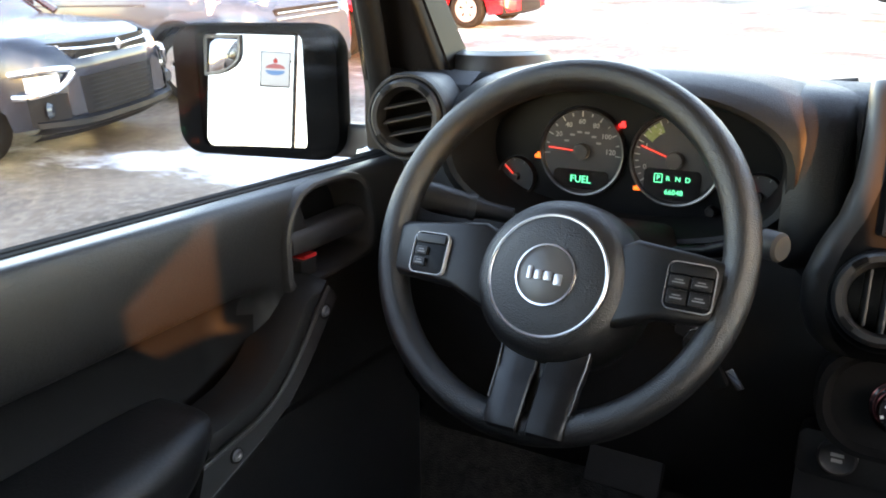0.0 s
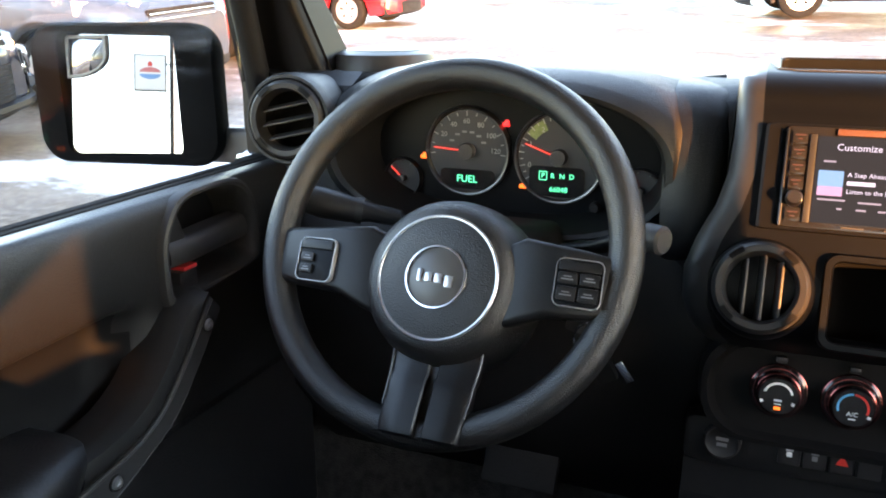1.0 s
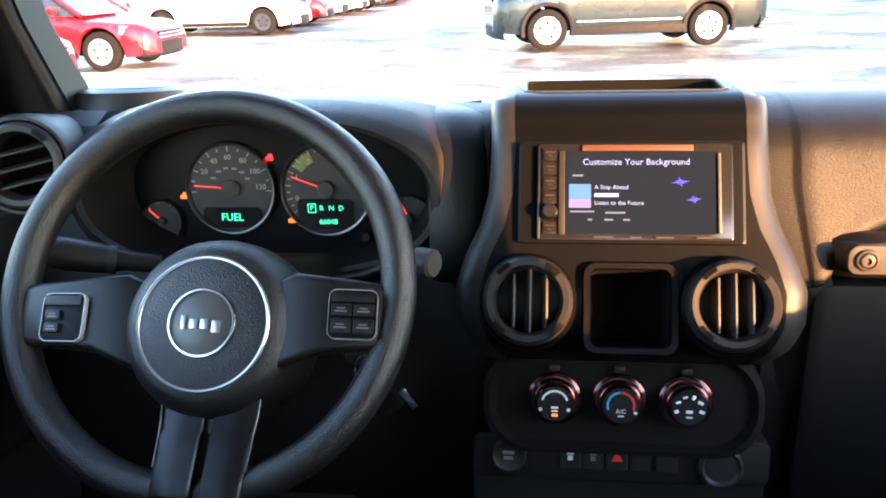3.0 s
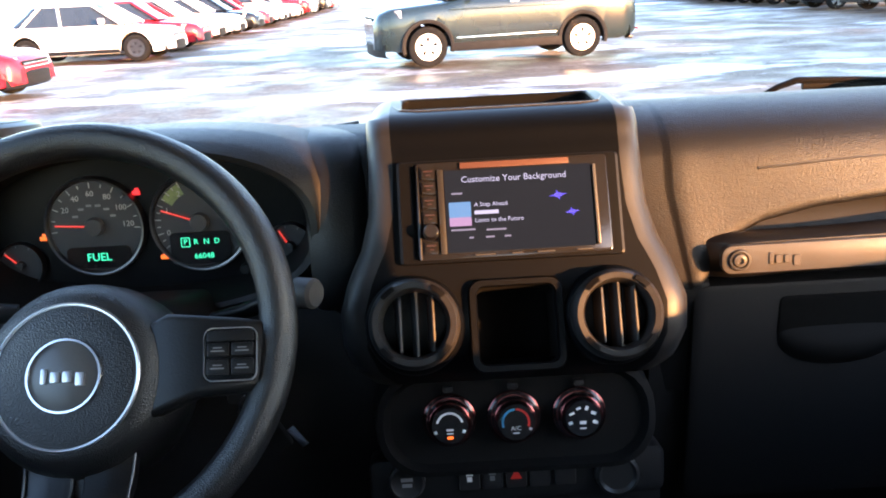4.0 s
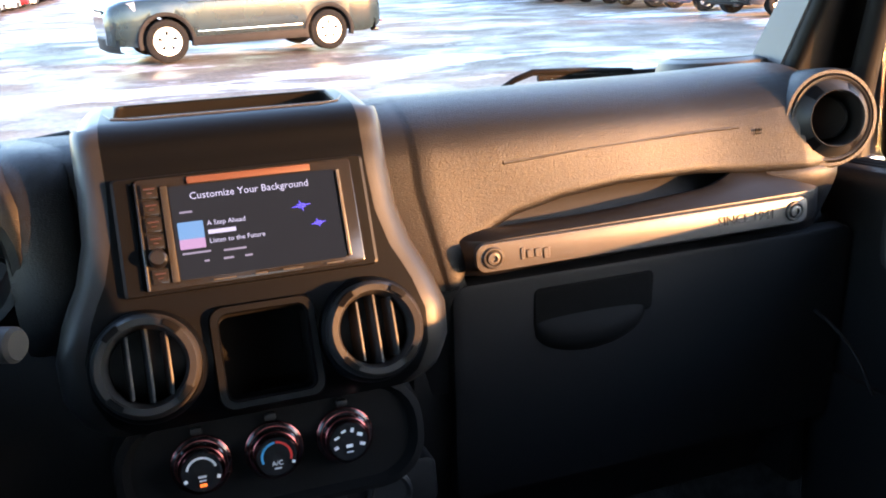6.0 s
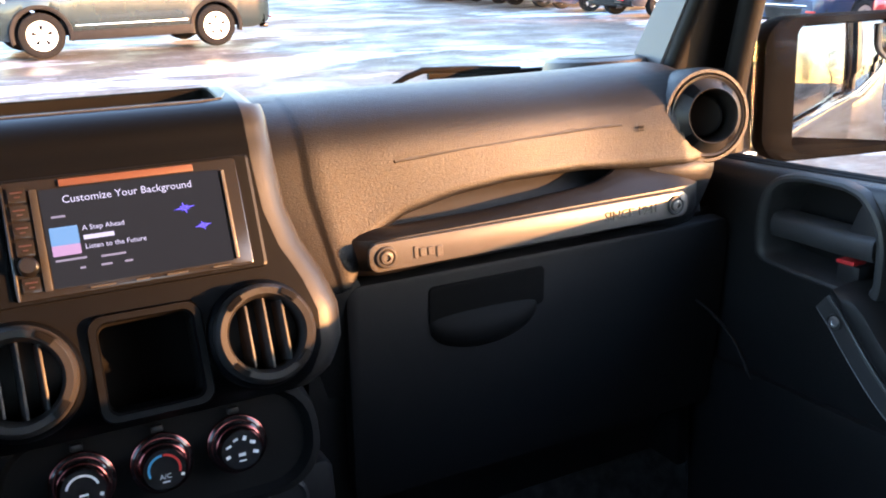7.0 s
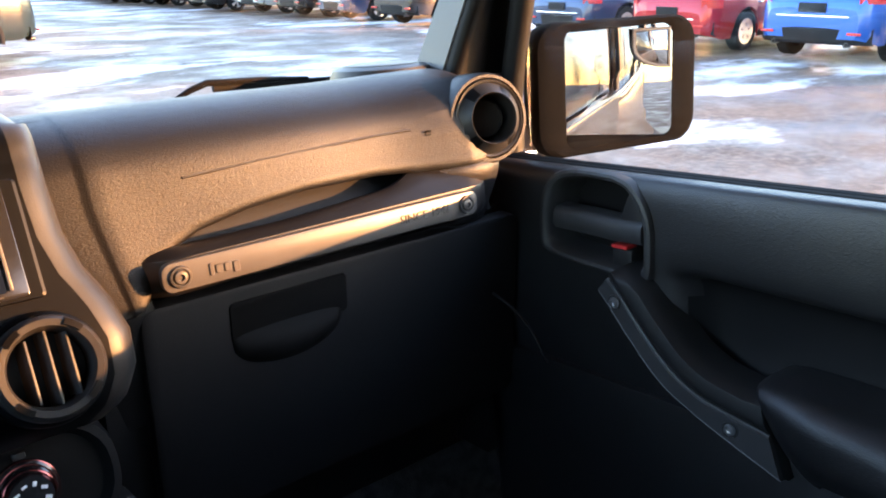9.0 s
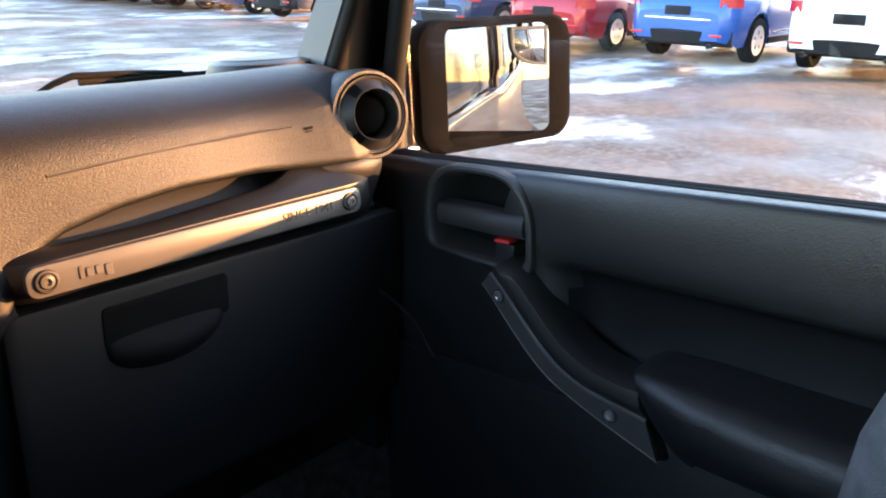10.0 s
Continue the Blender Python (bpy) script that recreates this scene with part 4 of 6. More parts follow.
for x, z, w in ((-0.052, -0.0175, 0.022), (-0.022, -0.0185, 0.018), (-0.045, -0.025, 0.004), (-0.028, -0.025, 0.008), (-0.012, -0.025, 0.006), (-0.056, 0.016, 0.010)):
    box((w, 0.0003, 0.0016), pose(x, 0, z), bm=bm)
tagged(part("status_bars", bm, DIMLIT, scr, at=pose(0, -0.0008, 0)), kind="stuff")
for x, z, s in ((0.036, 0.010, 1.0), (0.048, -0.006, 0.8)):
    bm = bmesh.new()
    for a in range(8):
        q = radians(a * 45 + 10)
        l = (0.009 if a % 2 == 0 else 0.005) * s
        tmp = [bm.verts.new((l * math.cos(q), 0, l * 0.55 * math.sin(q))), bm.verts.new((0.0016 * math.cos(q + 0.7), 0, 0.0016 * math.sin(q + 0.7))), bm.verts.new((0, 0, 0)), bm.verts.new((0.0016 * math.cos(q - 0.7), 0, 0.0016 * math.sin(q - 0.7)))]
        bm.faces.new(tmp)
    part("star_glow", bm, BLUELIT, scr, "blue star shape on the screen", at=pose(x, -0.0008, z), smooth=False)


# ---- climate knobs and switches ----
cp = thing("climate_panel", "dark climate panel with three round knobs", "climate controls", CAR @ pose(0, 0.800, 1.118, -10))
rings = [[(x, y, z) for x, z in rounded(w, h, r, 6)] for w, h, r, y in ((0.285, 0.115, 0.05, 0.03), (0.275, 0.105, 0.045, -0.002), (0.262, 0.094, 0.042, -0.004), (0.250, 0.084, 0.038, 0.006))]
part("panel_frame", loft(rings, True), LINING, cp)
part("panel_face", plate(rounded(0.250, 0.084, 0.038, 6), 0.004), LINING, cp, at=pose(0, 0.006, 0))
REDGLOSS = material("red_tinted_chrome", (0.26, 0.075, 0.07), 0.2, metal=1.0)
for x, kind in ((-0.066, 0), (-0.002, 1), (0.063, 2)):
    k = part("knob", lathe([(0, 0.022), (0.017, 0.022), (0.0185, 0.020), (0.0200, 0.014), (0.0205, 0.006), (0.0230, 0.004), (0.0235, 0.0)], 44), GLOSSBLACK, cp, "round black control knob", at=pose(x, 0.004, 0.002))
    part("knob_ring", lathe([(0.0198, 0.0150), (0.0206, 0.0146), (0.0208, 0.0120), (0.0200, 0.0118)], 44), REDGLOSS, k, "reddish glossy ring")
    part("knob_ring", lathe([(0.0222, 0.0048), (0.0232, 0.0046), (0.0236, 0.0022)], 44), REDGLOSS, k, "reddish glossy ring")
    part("knob_skirt", lathe([(0.0234, 0.0030), (0.0262, 0.0016), (0.0268, -0.002)], 44), GLOSSBLACK, k)
    part("knob_ring", lathe([(0.0256, 0.0024), (0.0264, 0.0020), (0.0268, -0.0006)], 44), REDGLOSS, k, "reddish glossy ring")
    part("knob_ring", lathe([(0.0180, 0.0212), (0.0187, 0.0206), (0.0191, 0.0190)], 44), REDGLOSS, k, "reddish glossy ring")
    if kind == 0:
        part("scale", arc_bar(0.0115, 0.0135, 165, 15, 20, -0.0224), WHITEMARK, k, "white fan arc")
        part("lamp", box((0.0058, 0.0006, 0.0028), pose(0, -0.0226, -0.0115), 0.0002), AMBERLIT, k, "lit amber lamp")
    elif kind == 1:
        part("scale", arc_bar(0.0118, 0.0138, 200, 92, 16, -0.0224), BLUEMARK, k, "blue cold arc")
        part("scale", arc_bar(0.0118, 0.0138, 88, -20, 16, -0.0224), REDMARK, k, "red hot arc")
        lettering("A/C", 0.006, 0.0001, WHITEMARK, k, pose(0, -0.0224, -0.006), "print")
    bm = bmesh.new()
    pts = ((0, -0.004, 0.007, 0.002), (-0.014, -0.006, 0.003, 0.003), (0.0135, -0.006, 0.003, 0.003), (0, -0.0075, 0.006, 0.0012)) if kind == 0 else ((0, -0.0105, 0.006, 0.0012), (0.014, -0.007, 0.003, 0.0025)) if kind == 1 else ((-0.0105, 0.005, 0.005, 0.002), (-0.004, 0.010, 0.0045, 0.002), (0.004, 0.010, 0.003, 0.004), (0.0105, 0.005, 0.005, 0.003), (-0.012, -0.004, 0.004, 0.003), (0.012, -0.004, 0.005, 0.003), (0, -0.004, 0.006, 0.003), (0, -0.0095, 0.006, 0.0012))
    for bx, bz, bw, bh in pts:
        part("symbol", box((bw, 0.0003, bh)), WHITEMARK, k, "white knob symbol", at=pose(bx, -0.0224, bz, 0, 20 * (bx > 0) - 20 * (bx < 0), 0))
    part("pointer", box((0.010, 0.008, 0.006), pose(0, -0.004, 0.030), 0.002), PLASTIC, cp, "grip above the knob", at=pose(x, 0.004, 0.004))
swp = thing("switch_panel", "dark row of small switches under the climate knobs", "switch panel", CAR @ pose(0, 0.806, 1.052, -4))
part("panel", plate(rounded(0.300, 0.050, 0.010, 5), 0.03, 0.004), GLOVEBOX, swp)
for x, mk in ((-0.049, WHITEMARK), (-0.026, GREYMARK), (-0.002, REDMARK), (0.022, None), (0.048, None)):
    part("switch", box((0.021, 0.006, 0.026), None, 0.0018), PLASTIC, swp, at=pose(x, -0.003, 0.004))
    if mk == REDMARK:
        bm = bmesh.new()
        bm.faces.new([bm.verts.new(p) for p in ((-0.006, 0, -0.004), (0.006, 0, -0.004), (0, 0, 0.007))])
        part("warning_triangle", bm, mk, swp, "red warning triangle", at=pose(x, -0.0065, 0.005))
    elif mk:
        bm = box((0.007, 0.0004, 0.0025), pose(0, 0, 0.004))
        box((0.005, 0.0004, 0.005), pose(0, 0, -0.001), bm=bm)
        part("symbol", bm, mk, swp, at=pose(x, -0.0065, 0.004))
sk = part("socket", lathe([(0, 0.004), (0.013, 0.004), (0.016, 0.006), (0.0185, 0.004), (0.0185, -0.01)], 32), PLASTIC, swp, "round capped power socket", at=pose(-0.112, -0.004, 0.004))
bm = box((0.012, 0.0004, 0.0035), pose(0, -0.0045, 0.003))
box((0.010, 0.0004, 0.0035), pose(0, -0.0045, -0.003), bm=bm)
part("print_bars", bm, GREYMARK, sk)
part("socket", lathe([(0, 0.004), (0.016, 0.004), (0.019, 0.007), (0.022, 0.005), (0.022, -0.01)], 32), PLASTIC, swp, "round capped power socket", at=pose(0.100, -0.004, 0.0))
part("lower_console", loft([[(x, 0.825, 1.03), (x, 0.82, 0.98), (x, 0.78, 0.96), (x, 0.60, 0.95)] for x in (-0.15, 0, 0.15)], False), GLOVEBOX, stack)


# ---- passenger grab handle ----
gh = thing("grab_handle", "charcoal padded dashboard grab handle with bolted plate", "grab handle")
G0, G1 = Vector((0.228, 0.834, 1.2605)), Vector((0.568, 0.818, 1.2670))
rings = []
for k in range(29):
    s = k / 28
    x = lerp(0.198, 0.634, s)
    y = lerp(0.836, 0.822, s) + 0.022 * max(0, 0.06 - s) / 0.06 + 0.030 * (max(0, s - 0.90) / 0.10) ** 2
    zc = lerp(1.2588, 1.2682, s)
    rise = min(1.0, max(0.0, (s - 0.30) / 0.40))
    top = 0.0235 + 0.0075 * rise * rise * (3 - 2 * rise)
    join = min(1.0, max(0.0, (s - 0.62) / 0.14)) ** 2
    top = lerp(top, 1.3105 - zc, join) - 0.016 * (max(0, s - 0.90) / 0.10) ** 2
    back = 0.022 + 0.014 * join
    rings.append([(x, y + d, zc + h) for d, h in ((back + 0.016, top - 0.008), (back + 0.007, top - 0.0015), (back, top), (back * 0.70, lerp(0.0172, top, 0.78)), (back * 0.36, lerp(0.0172, top, 0.42)), (0.0022, 0.0172), (0.0004, 0.0160), (0.0, 0.0140), (0.0, -0.012), (0.005, -0.020), (0.018, -0.024), (0.040, -0.022))])
part("bar", loft(rings, True, True), BARVINYL, gh, "smooth padded bar")
ang = math.degrees(math.atan2(G1.z - G0.z, G1.x - G0.x))
yaw = math.degrees(math.atan2(G1.y - G0.y, G1.x - G0.x))
GH = pose(*((G0 + G1) / 2 + Vector((0, -0.006, 0))), 0, -ang, yaw)
L = (G1 - G0).length
pl = part("trim_plate", plate(rounded(L + 0.034, 0.0285, 0.010, 5), 0.008, 0.0015), PEWTER, gh, "satin grey trim plate", at=GH)
for sx in (-1, 1):
    b = part("bolt_cup", lathe([(0.0075, 0.0005), (0.0085, 0.0018), (0.0100, 0.0016), (0.0110, 0.0)], 28), DARK, gh, at=GH @ pose(sx * L / 2, -0.001, 0))
    part("bolt", lathe([(0.0, 0.0012), (0.0030, 0.0012), (0.0034, 0.0035), (0.0060, 0.0030), (0.0072, 0.0)], 24), PEWTER, gh, "round button-head bolt", at=GH @ pose(sx * L / 2, -0.001, 0))
bm = bmesh.new()
for dx, w, h, dz in ((-0.0125, 0.0042, 0.0120, 0.0), (-0.0050, 0.0068, 0.0085, -0.001), (0.0035, 0.0068, 0.0085, -0.001), (0.0125, 0.0068, 0.0110, -0.003)):
    box((w, 0.0016, h), pose(dx, -0.0006, dz), 0.0006, 1, bm)
part("raised_mark", bm, PEWTER, pl, "raised block mark", at=pose(-L / 2 + 0.043, 0, 0))
lettering("SINCE 1941", 0.0140, 0.0007, PEWTER, pl, pose(L / 2 - 0.058, -0.0002, 0), "lettering", "raised words SINCE 1941")
ab = thing("airbag_mark", "small dark airbag print pressed into the pad", "print mark", CAR @ pose(0.5535, 0.8515, 1.3500, -10) @ Matrix.Diagonal((0.8, 1.0, 0.75, 1.0)))
bm = bmesh.new()
for k in range(3):
    box((0.0042, 0.0006, 0.0040), pose(-0.0060 + 0.0060 * k, 0, 0.002), bm=bm)
box((0.017, 0.0006, 0.0020), pose(0, 0, -0.003), bm=bm)
part("print_bars", bm, UNLIT, ab)

# speaker pods at the ends of the dash top
for x in (-0.60, 0.62):
    tw = thing("dash_speaker", "low round black speaker pod on the dash top", "speaker", CAR @ pose(x, 1.035, 1.398))
    part("pod", lathe([(0, 0.026), (0.055, 0.024), (0.066, 0.020), (0.070, 0.010), (0.072, 0)], 40, pose(0, 0, 0, -90)), PLASTIC, tw)
    part("grille", lathe([(0, 0.0275), (0.040, 0.0265), (0.052, 0.025)], 36, pose(0, 0, 0, -90)), DARK, tw, "fine dark grille")

# ---- front doors ----
def front_door(side):
    xi = XL if side < 0 else XR
    S = lambda d, y, z: (xi + side * d, y, z)       # d: outwards from the inner skin
    d = thing("door_1" if side < 0 else "door_2", "closed front door with black grained trim and raised glass", "car door", kind="structure")
    # trim skin: section in (depth, z), lofted along y
    prof = [(0.050, 1.284), (0.034, 1.2885), (0.016, 1.2895), (0.005, 1.285), (0.0, 1.270), (0.000, 1.235), (0.003, 1.205), (0.010, 1.191), (0.038, 1.180), (0.048, 1.15), (0.048, 1.10), (0.036, 1.06), (0.022, 1.00), (0.020, 0.90), (0.020, 0.72)]
    flat = [(0.050, 1.284), (0.034, 1.2885), (0.016, 1.2895), (0.006, 1.285), (0.001, 1.270), (0.001, 1.235), (0.001, 1.21), (0.002, 1.194), (0.003, 1.176), (0.004, 1.15), (0.006, 1.10), (0.008, 1.06), (0.012, 1.00), (0.018, 0.90), (0.020, 0.72)]
    P = [(0.700, 1.290), (0.735, 1.2915), (0.765, 1.290), (0.790, 1.282), (0.806, 1.264), (0.814, 1.236), (0.815, 1.200), (0.809, 1.187), (0.788, 1.181), (0.73, 1.176), (0.668, 1.1725), (0.655, 1.175), (0.650, 1.185), (0.649, 1.210), (0.650, 1.236), (0.658, 1.260), (0.677, 1.282)]
    P = [(p.x, p.y) for p in spline([(a, b, 0) for a, b in P + P[:1]], 3)][:-1]
    cy, cz = 0.727, 1.232
    sc = lambda k: [(cy + (a - cy) * k, cz + (b - cz) * k) for a, b in P]
    def in_pocket(y, z, k):
        ang = math.atan2(z - cz, y - cy)
        near = min(P, key=lambda q: abs(math.atan2(math.sin(math.atan2(q[1] - cz, q[0] - cy) - ang), math.cos(math.atan2(q[1] - cz, q[0] - cy) - ang))))
        return math.hypot(y - cy, z - cz) < k * math.hypot(near[0] - cy, near[1] - cz)
    rings = []
    ys = [0.93, 0.88] + [0.85 - 0.0125 * k for k in range(28)] + [0.48, 0.44, 0.40, 0.30, 0.20, 0.10, 0.0, -0.10]
    for y in ys:
        k = min(1.0, max(0.0, (0.635 - y) / 0.06))
        k = k * k * (3 - 2 * k)
        drop = 0.012 * min(1.0, max(0.0, (0.66 - y) / 0.35))
        row = [(lerp(a[0], b[0], k), lerp(a[1], b[1], k) - (drop if 3 < i < 9 else 0), 0) for i, (a, b) in enumerate(zip(flat, prof))]
        rings.append([S(p.x, y, p.y) for p in spline(row, 4)])
    bm = loft(rings, False)
    cut = [f for f in bm.faces if in_pocket(f.calc_center_median().y, f.calc_center_median().z, 0.93)]
    bmesh.ops.delete(bm, geom=cut, context="FACES")
    low = lambda f: abs(f.calc_center_median().x - xi) > 0.0235 and 1.04 < f.calc_center_median().z < 1.188 and f.calc_center_median().y < 0.66
    ins = bm.copy()
    bmesh.ops.delete(ins, geom=[f for f in ins.faces if not low(f)], context="FACES")
    bmesh.ops.delete(bm, geom=[f for f in bm.faces if low(f)], context="FACES")
    part("trim_panel", bm, DOORVINYL, d, "black grained trim panel")
    part("door_insert", ins, INSERT, d, "smooth dark recessed insert")
    part("outer_skin", box((0.04, 1.06, 0.57), pose(xi + side * 0.090, 0.42, 0.955), 0.012), BODYPAINT, d, "silver outer door skin")
    part("belt_seal", tube([S(0.050, y, 1.286) for y in (0.93, 0.6, 0.2, -0.10)], 0.006, 8), RUBBER, d)
    part("belt_seal", tube([S(0.036, y, 1.287) for y in (0.93, 0.6, 0.2, -0.10)], 0.0045, 8), RUBBER, d)
    part("mirror_mount", box((0.026, 0.070, 0.034), pose(xi + side * 0.060, 0.910, 1.274), 0.008), LINING, d, "black mirror mount cover")
    part("belt_rail", box((0.03, 1.06, 0.035), pose(xi + side * 0.107, 0.42, 1.215), 0.008), BODYPAINT, d)
    part("window_glass", box((0.005, 1.02, 0.60), pose(xi + side * 0.066, 0.39, 1.545)), GLASS, d).visible_shadow = False
    part("window_frame", tube([S(0.052, 0.935, 1.28), S(0.052, 0.915, 1.40), S(0.052, 0.86, 1.62), S(0.055, 0.80, 1.83), S(0.055, 0.4, 1.845), S(0.055, -0.10, 1.845)], 0.016, 10), LINING, d, "black window frame")
    # latch handle pocket
    rings = [[S(dd, a, b) for a, b in sc(k)] for k, dd in ((1.045, 0.006), (1.04, -0.002), (1.02, -0.006), (0.97, -0.0075), (0.915, -0.006), (0.875, -0.001), (0.84, 0.012), (0.80, 0.046))]
    h = part("handle_surround", loft(rings, True), DARK, d, "raised black latch surround")
    part("pocket", loft([[S(0.044, a, b) for a, b in sc(0.86)], [S(0.048, a, b) for a, b in sc(0.86)]], True, True), LINING, h)
    part("pocket_wedge", loft([[S(dd, lerp(y, 0.68, sh), lerp(z, 1.235, sh)) for y, z in ((0.656, 1.216), (0.655, 1.252), (0.664, 1.272), (0.682, 1.280), (0.690, 1.266), (0.697, 1.248), (0.707, 1.226))] for dd, sh in ((0.006, 0.22), (0.008, 0.08), (0.014, 0.0), (0.044, -0.05))], True, True), PLASTIC, h)
    part("lever", loft([[S(dd, y, z) for dd, z in ((0.026, 1.242 + o), (0.010, 1.241 + o), (0.004, 1.239 + o), (0.000, 1.233 + o), (-0.001, 1.226 + o), (-0.001, 1.219 + o), (0.003, 1.213 + o), (0.010, 1.211 + o), (0.026, 1.212 + o))] for y, o in ((0.799, 0.001), (0.75, 0.0), (0.705, -0.002), (0.664, -0.001))], True, True), DARK, h, "black latch lever")
    lk = part("lock_slide", box((0.030, 0.028, 0.020), pose(xi + side * 0.018, 0.694, 1.192), 0.003), PLASTIC, h, "black lock slide")
    part("red_mark", box((0.020, 0.022, 0.0045), pose(xi + side * 0.014, 0.699, 1.2040), 0.0008), REDLIT_PAINT, h, "red unlocked mark")
    # pull strap
    C = [(0.700, 1.166), (0.680, 1.149), (0.645, 1.112), (0.608, 1.078), (0.570, 1.057), (0.528, 1.042), (0.480, 1.026)]
    C = [(p.x, p.y) for p in spline([(a, b, 0) for a, b in C], 4)]
    rings, rp = [], []
    for i, (y, z) in enumerate(C):
        a, b = C[max(0, i - 1)], C[min(len(C) - 1, i + 1)]
        t = Vector((b[0] - a[0], b[1] - a[1])).normalized()
        n = Vector((-t.y, t.x))
        if n.y < 0:
            n = -n
        w = 0.0135 if i < 16 else 0.0135 + 0.008 * (i - 16) / 8
        bow = 0.015 * math.sin(math.pi * min(1, i / (len(C) - 1)))
        sk = 0.016 * max(0, i - 20) / 4
        q = lambda u, dd: S(dd - bow * 0.35, y + n.x * u - t.x * sk * u / w, z + n.y * u - t.y * sk * u / w)
        wu = w + 0.016 + 0.012 * min(1.0, i / 5)
        rings.append([q(-w - 0.004, 0.020), q(-w - 0.003, -0.010), q(-w + 0.002, -0.0195), q(w - 0.003, -0.0205), q(w, -0.0240), q(w + 0.004, -0.0272), q(w + 0.009, -0.0280), q(wu - 0.007, -0.0245), q(wu - 0.002, -0.014), q(wu, 0.0), q(wu - 0.002, 0.03)])
        rp.append([q(-w, -0.018), q(-w + 0.001, -0.0235), q(-w + 0.003, -0.0255), q(w - 0.006, -0.0255), q(w - 0.004, -0.0235), q(w - 0.003, -0.018)])
    ps = part("pull_strap", loft(rings, True, True), PLASTIC, d, "moulded black pull strap")
    part("strap_plate", loft(rp, True, True), STRAPMETAL, ps, "dark grey metal strap plate")
    # Light caught by the plate's edges is drawn as lighter lines.
    for j in (1, 4):
        part("edge_glint", tube([r[j] for r in rp], 0.0008, 6), PEWTER, ps, "thin edge line, lighter for its glint")
    for i in (4, 20):
        y, z = C[i]
        bow = 0.015 * math.sin(math.pi * i / (len(C) - 1))
        at = pose(*S(-0.026 - bow * 0.35, y, z - 0.001), 0, 0, -90 if side > 0 else 90)
        part("screw_cup", lathe([(0.0070, 0.000), (0.0078, 0.0012), (0.0088, 0.0012), (0.0094, -0.001)], 24), DARK, ps, at=at)
        part("screw", lathe([(0, 0.001), (0.0030, 0.001), (0.0034, 0.0028), (0.0056, 0.0024), (0.0068, 0)], 20), SILVER, ps, "bright button-head screw", at=at)
    # armrest, its front end cut on the slant
    rings = []
    for s, zt, out in ((0.0, 1.086, 0.014), (0.008, 1.092, 0.026), (0.025, 1.097, 0.038), (0.06, 1.100, 0.048), (0.13, 1.100, 0.056), (0.25, 1.096, 0.061), (0.45, 1.090, 0.062), (0.7, 1.084, 0.062), (1.0, 1.078, 0.060)):
        row = [(0.045, zt + 0.002), (0.010, zt + 0.003), (-out * 0.45, zt + 0.001), (-out * 0.75, zt - 0.004), (-out * 0.93, zt - 0.013), (-out, zt - 0.028), (-out * 0.96, zt - 0.055), (-out * 0.55, zt - 0.085), (0.02, zt - 0.10)]
        rings.append([S(p.x, lerp(0.512 + (p.y - 1.092) * 0.72, -0.10, s), p.y) for p in spline([(a, b, 0) for a, b in row], 4)])
    part("armrest", loft(rings, True, True), DOORVINYL, d, "padded black armrest")
    part("lower_trim", box((0.03, 1.02, 0.30), pose(xi + side * 0.015, 0.42, 0.88), 0.012), DOORVINYL, d)
    return d
REDLIT_PAINT = material("red_plastic", (0.55, 0.03, 0.03), 0.4, var=0.1, scale=50)
front_door(-1)
front_door(1)

# ---- door mirrors ----
MIRRORCASE = material("black_mirror_plastic", (0.0030, 0.0030, 0.0032), 0.95, var=0.05, scale=30, spec=0.03, bump=0.1, bump_scale=500)
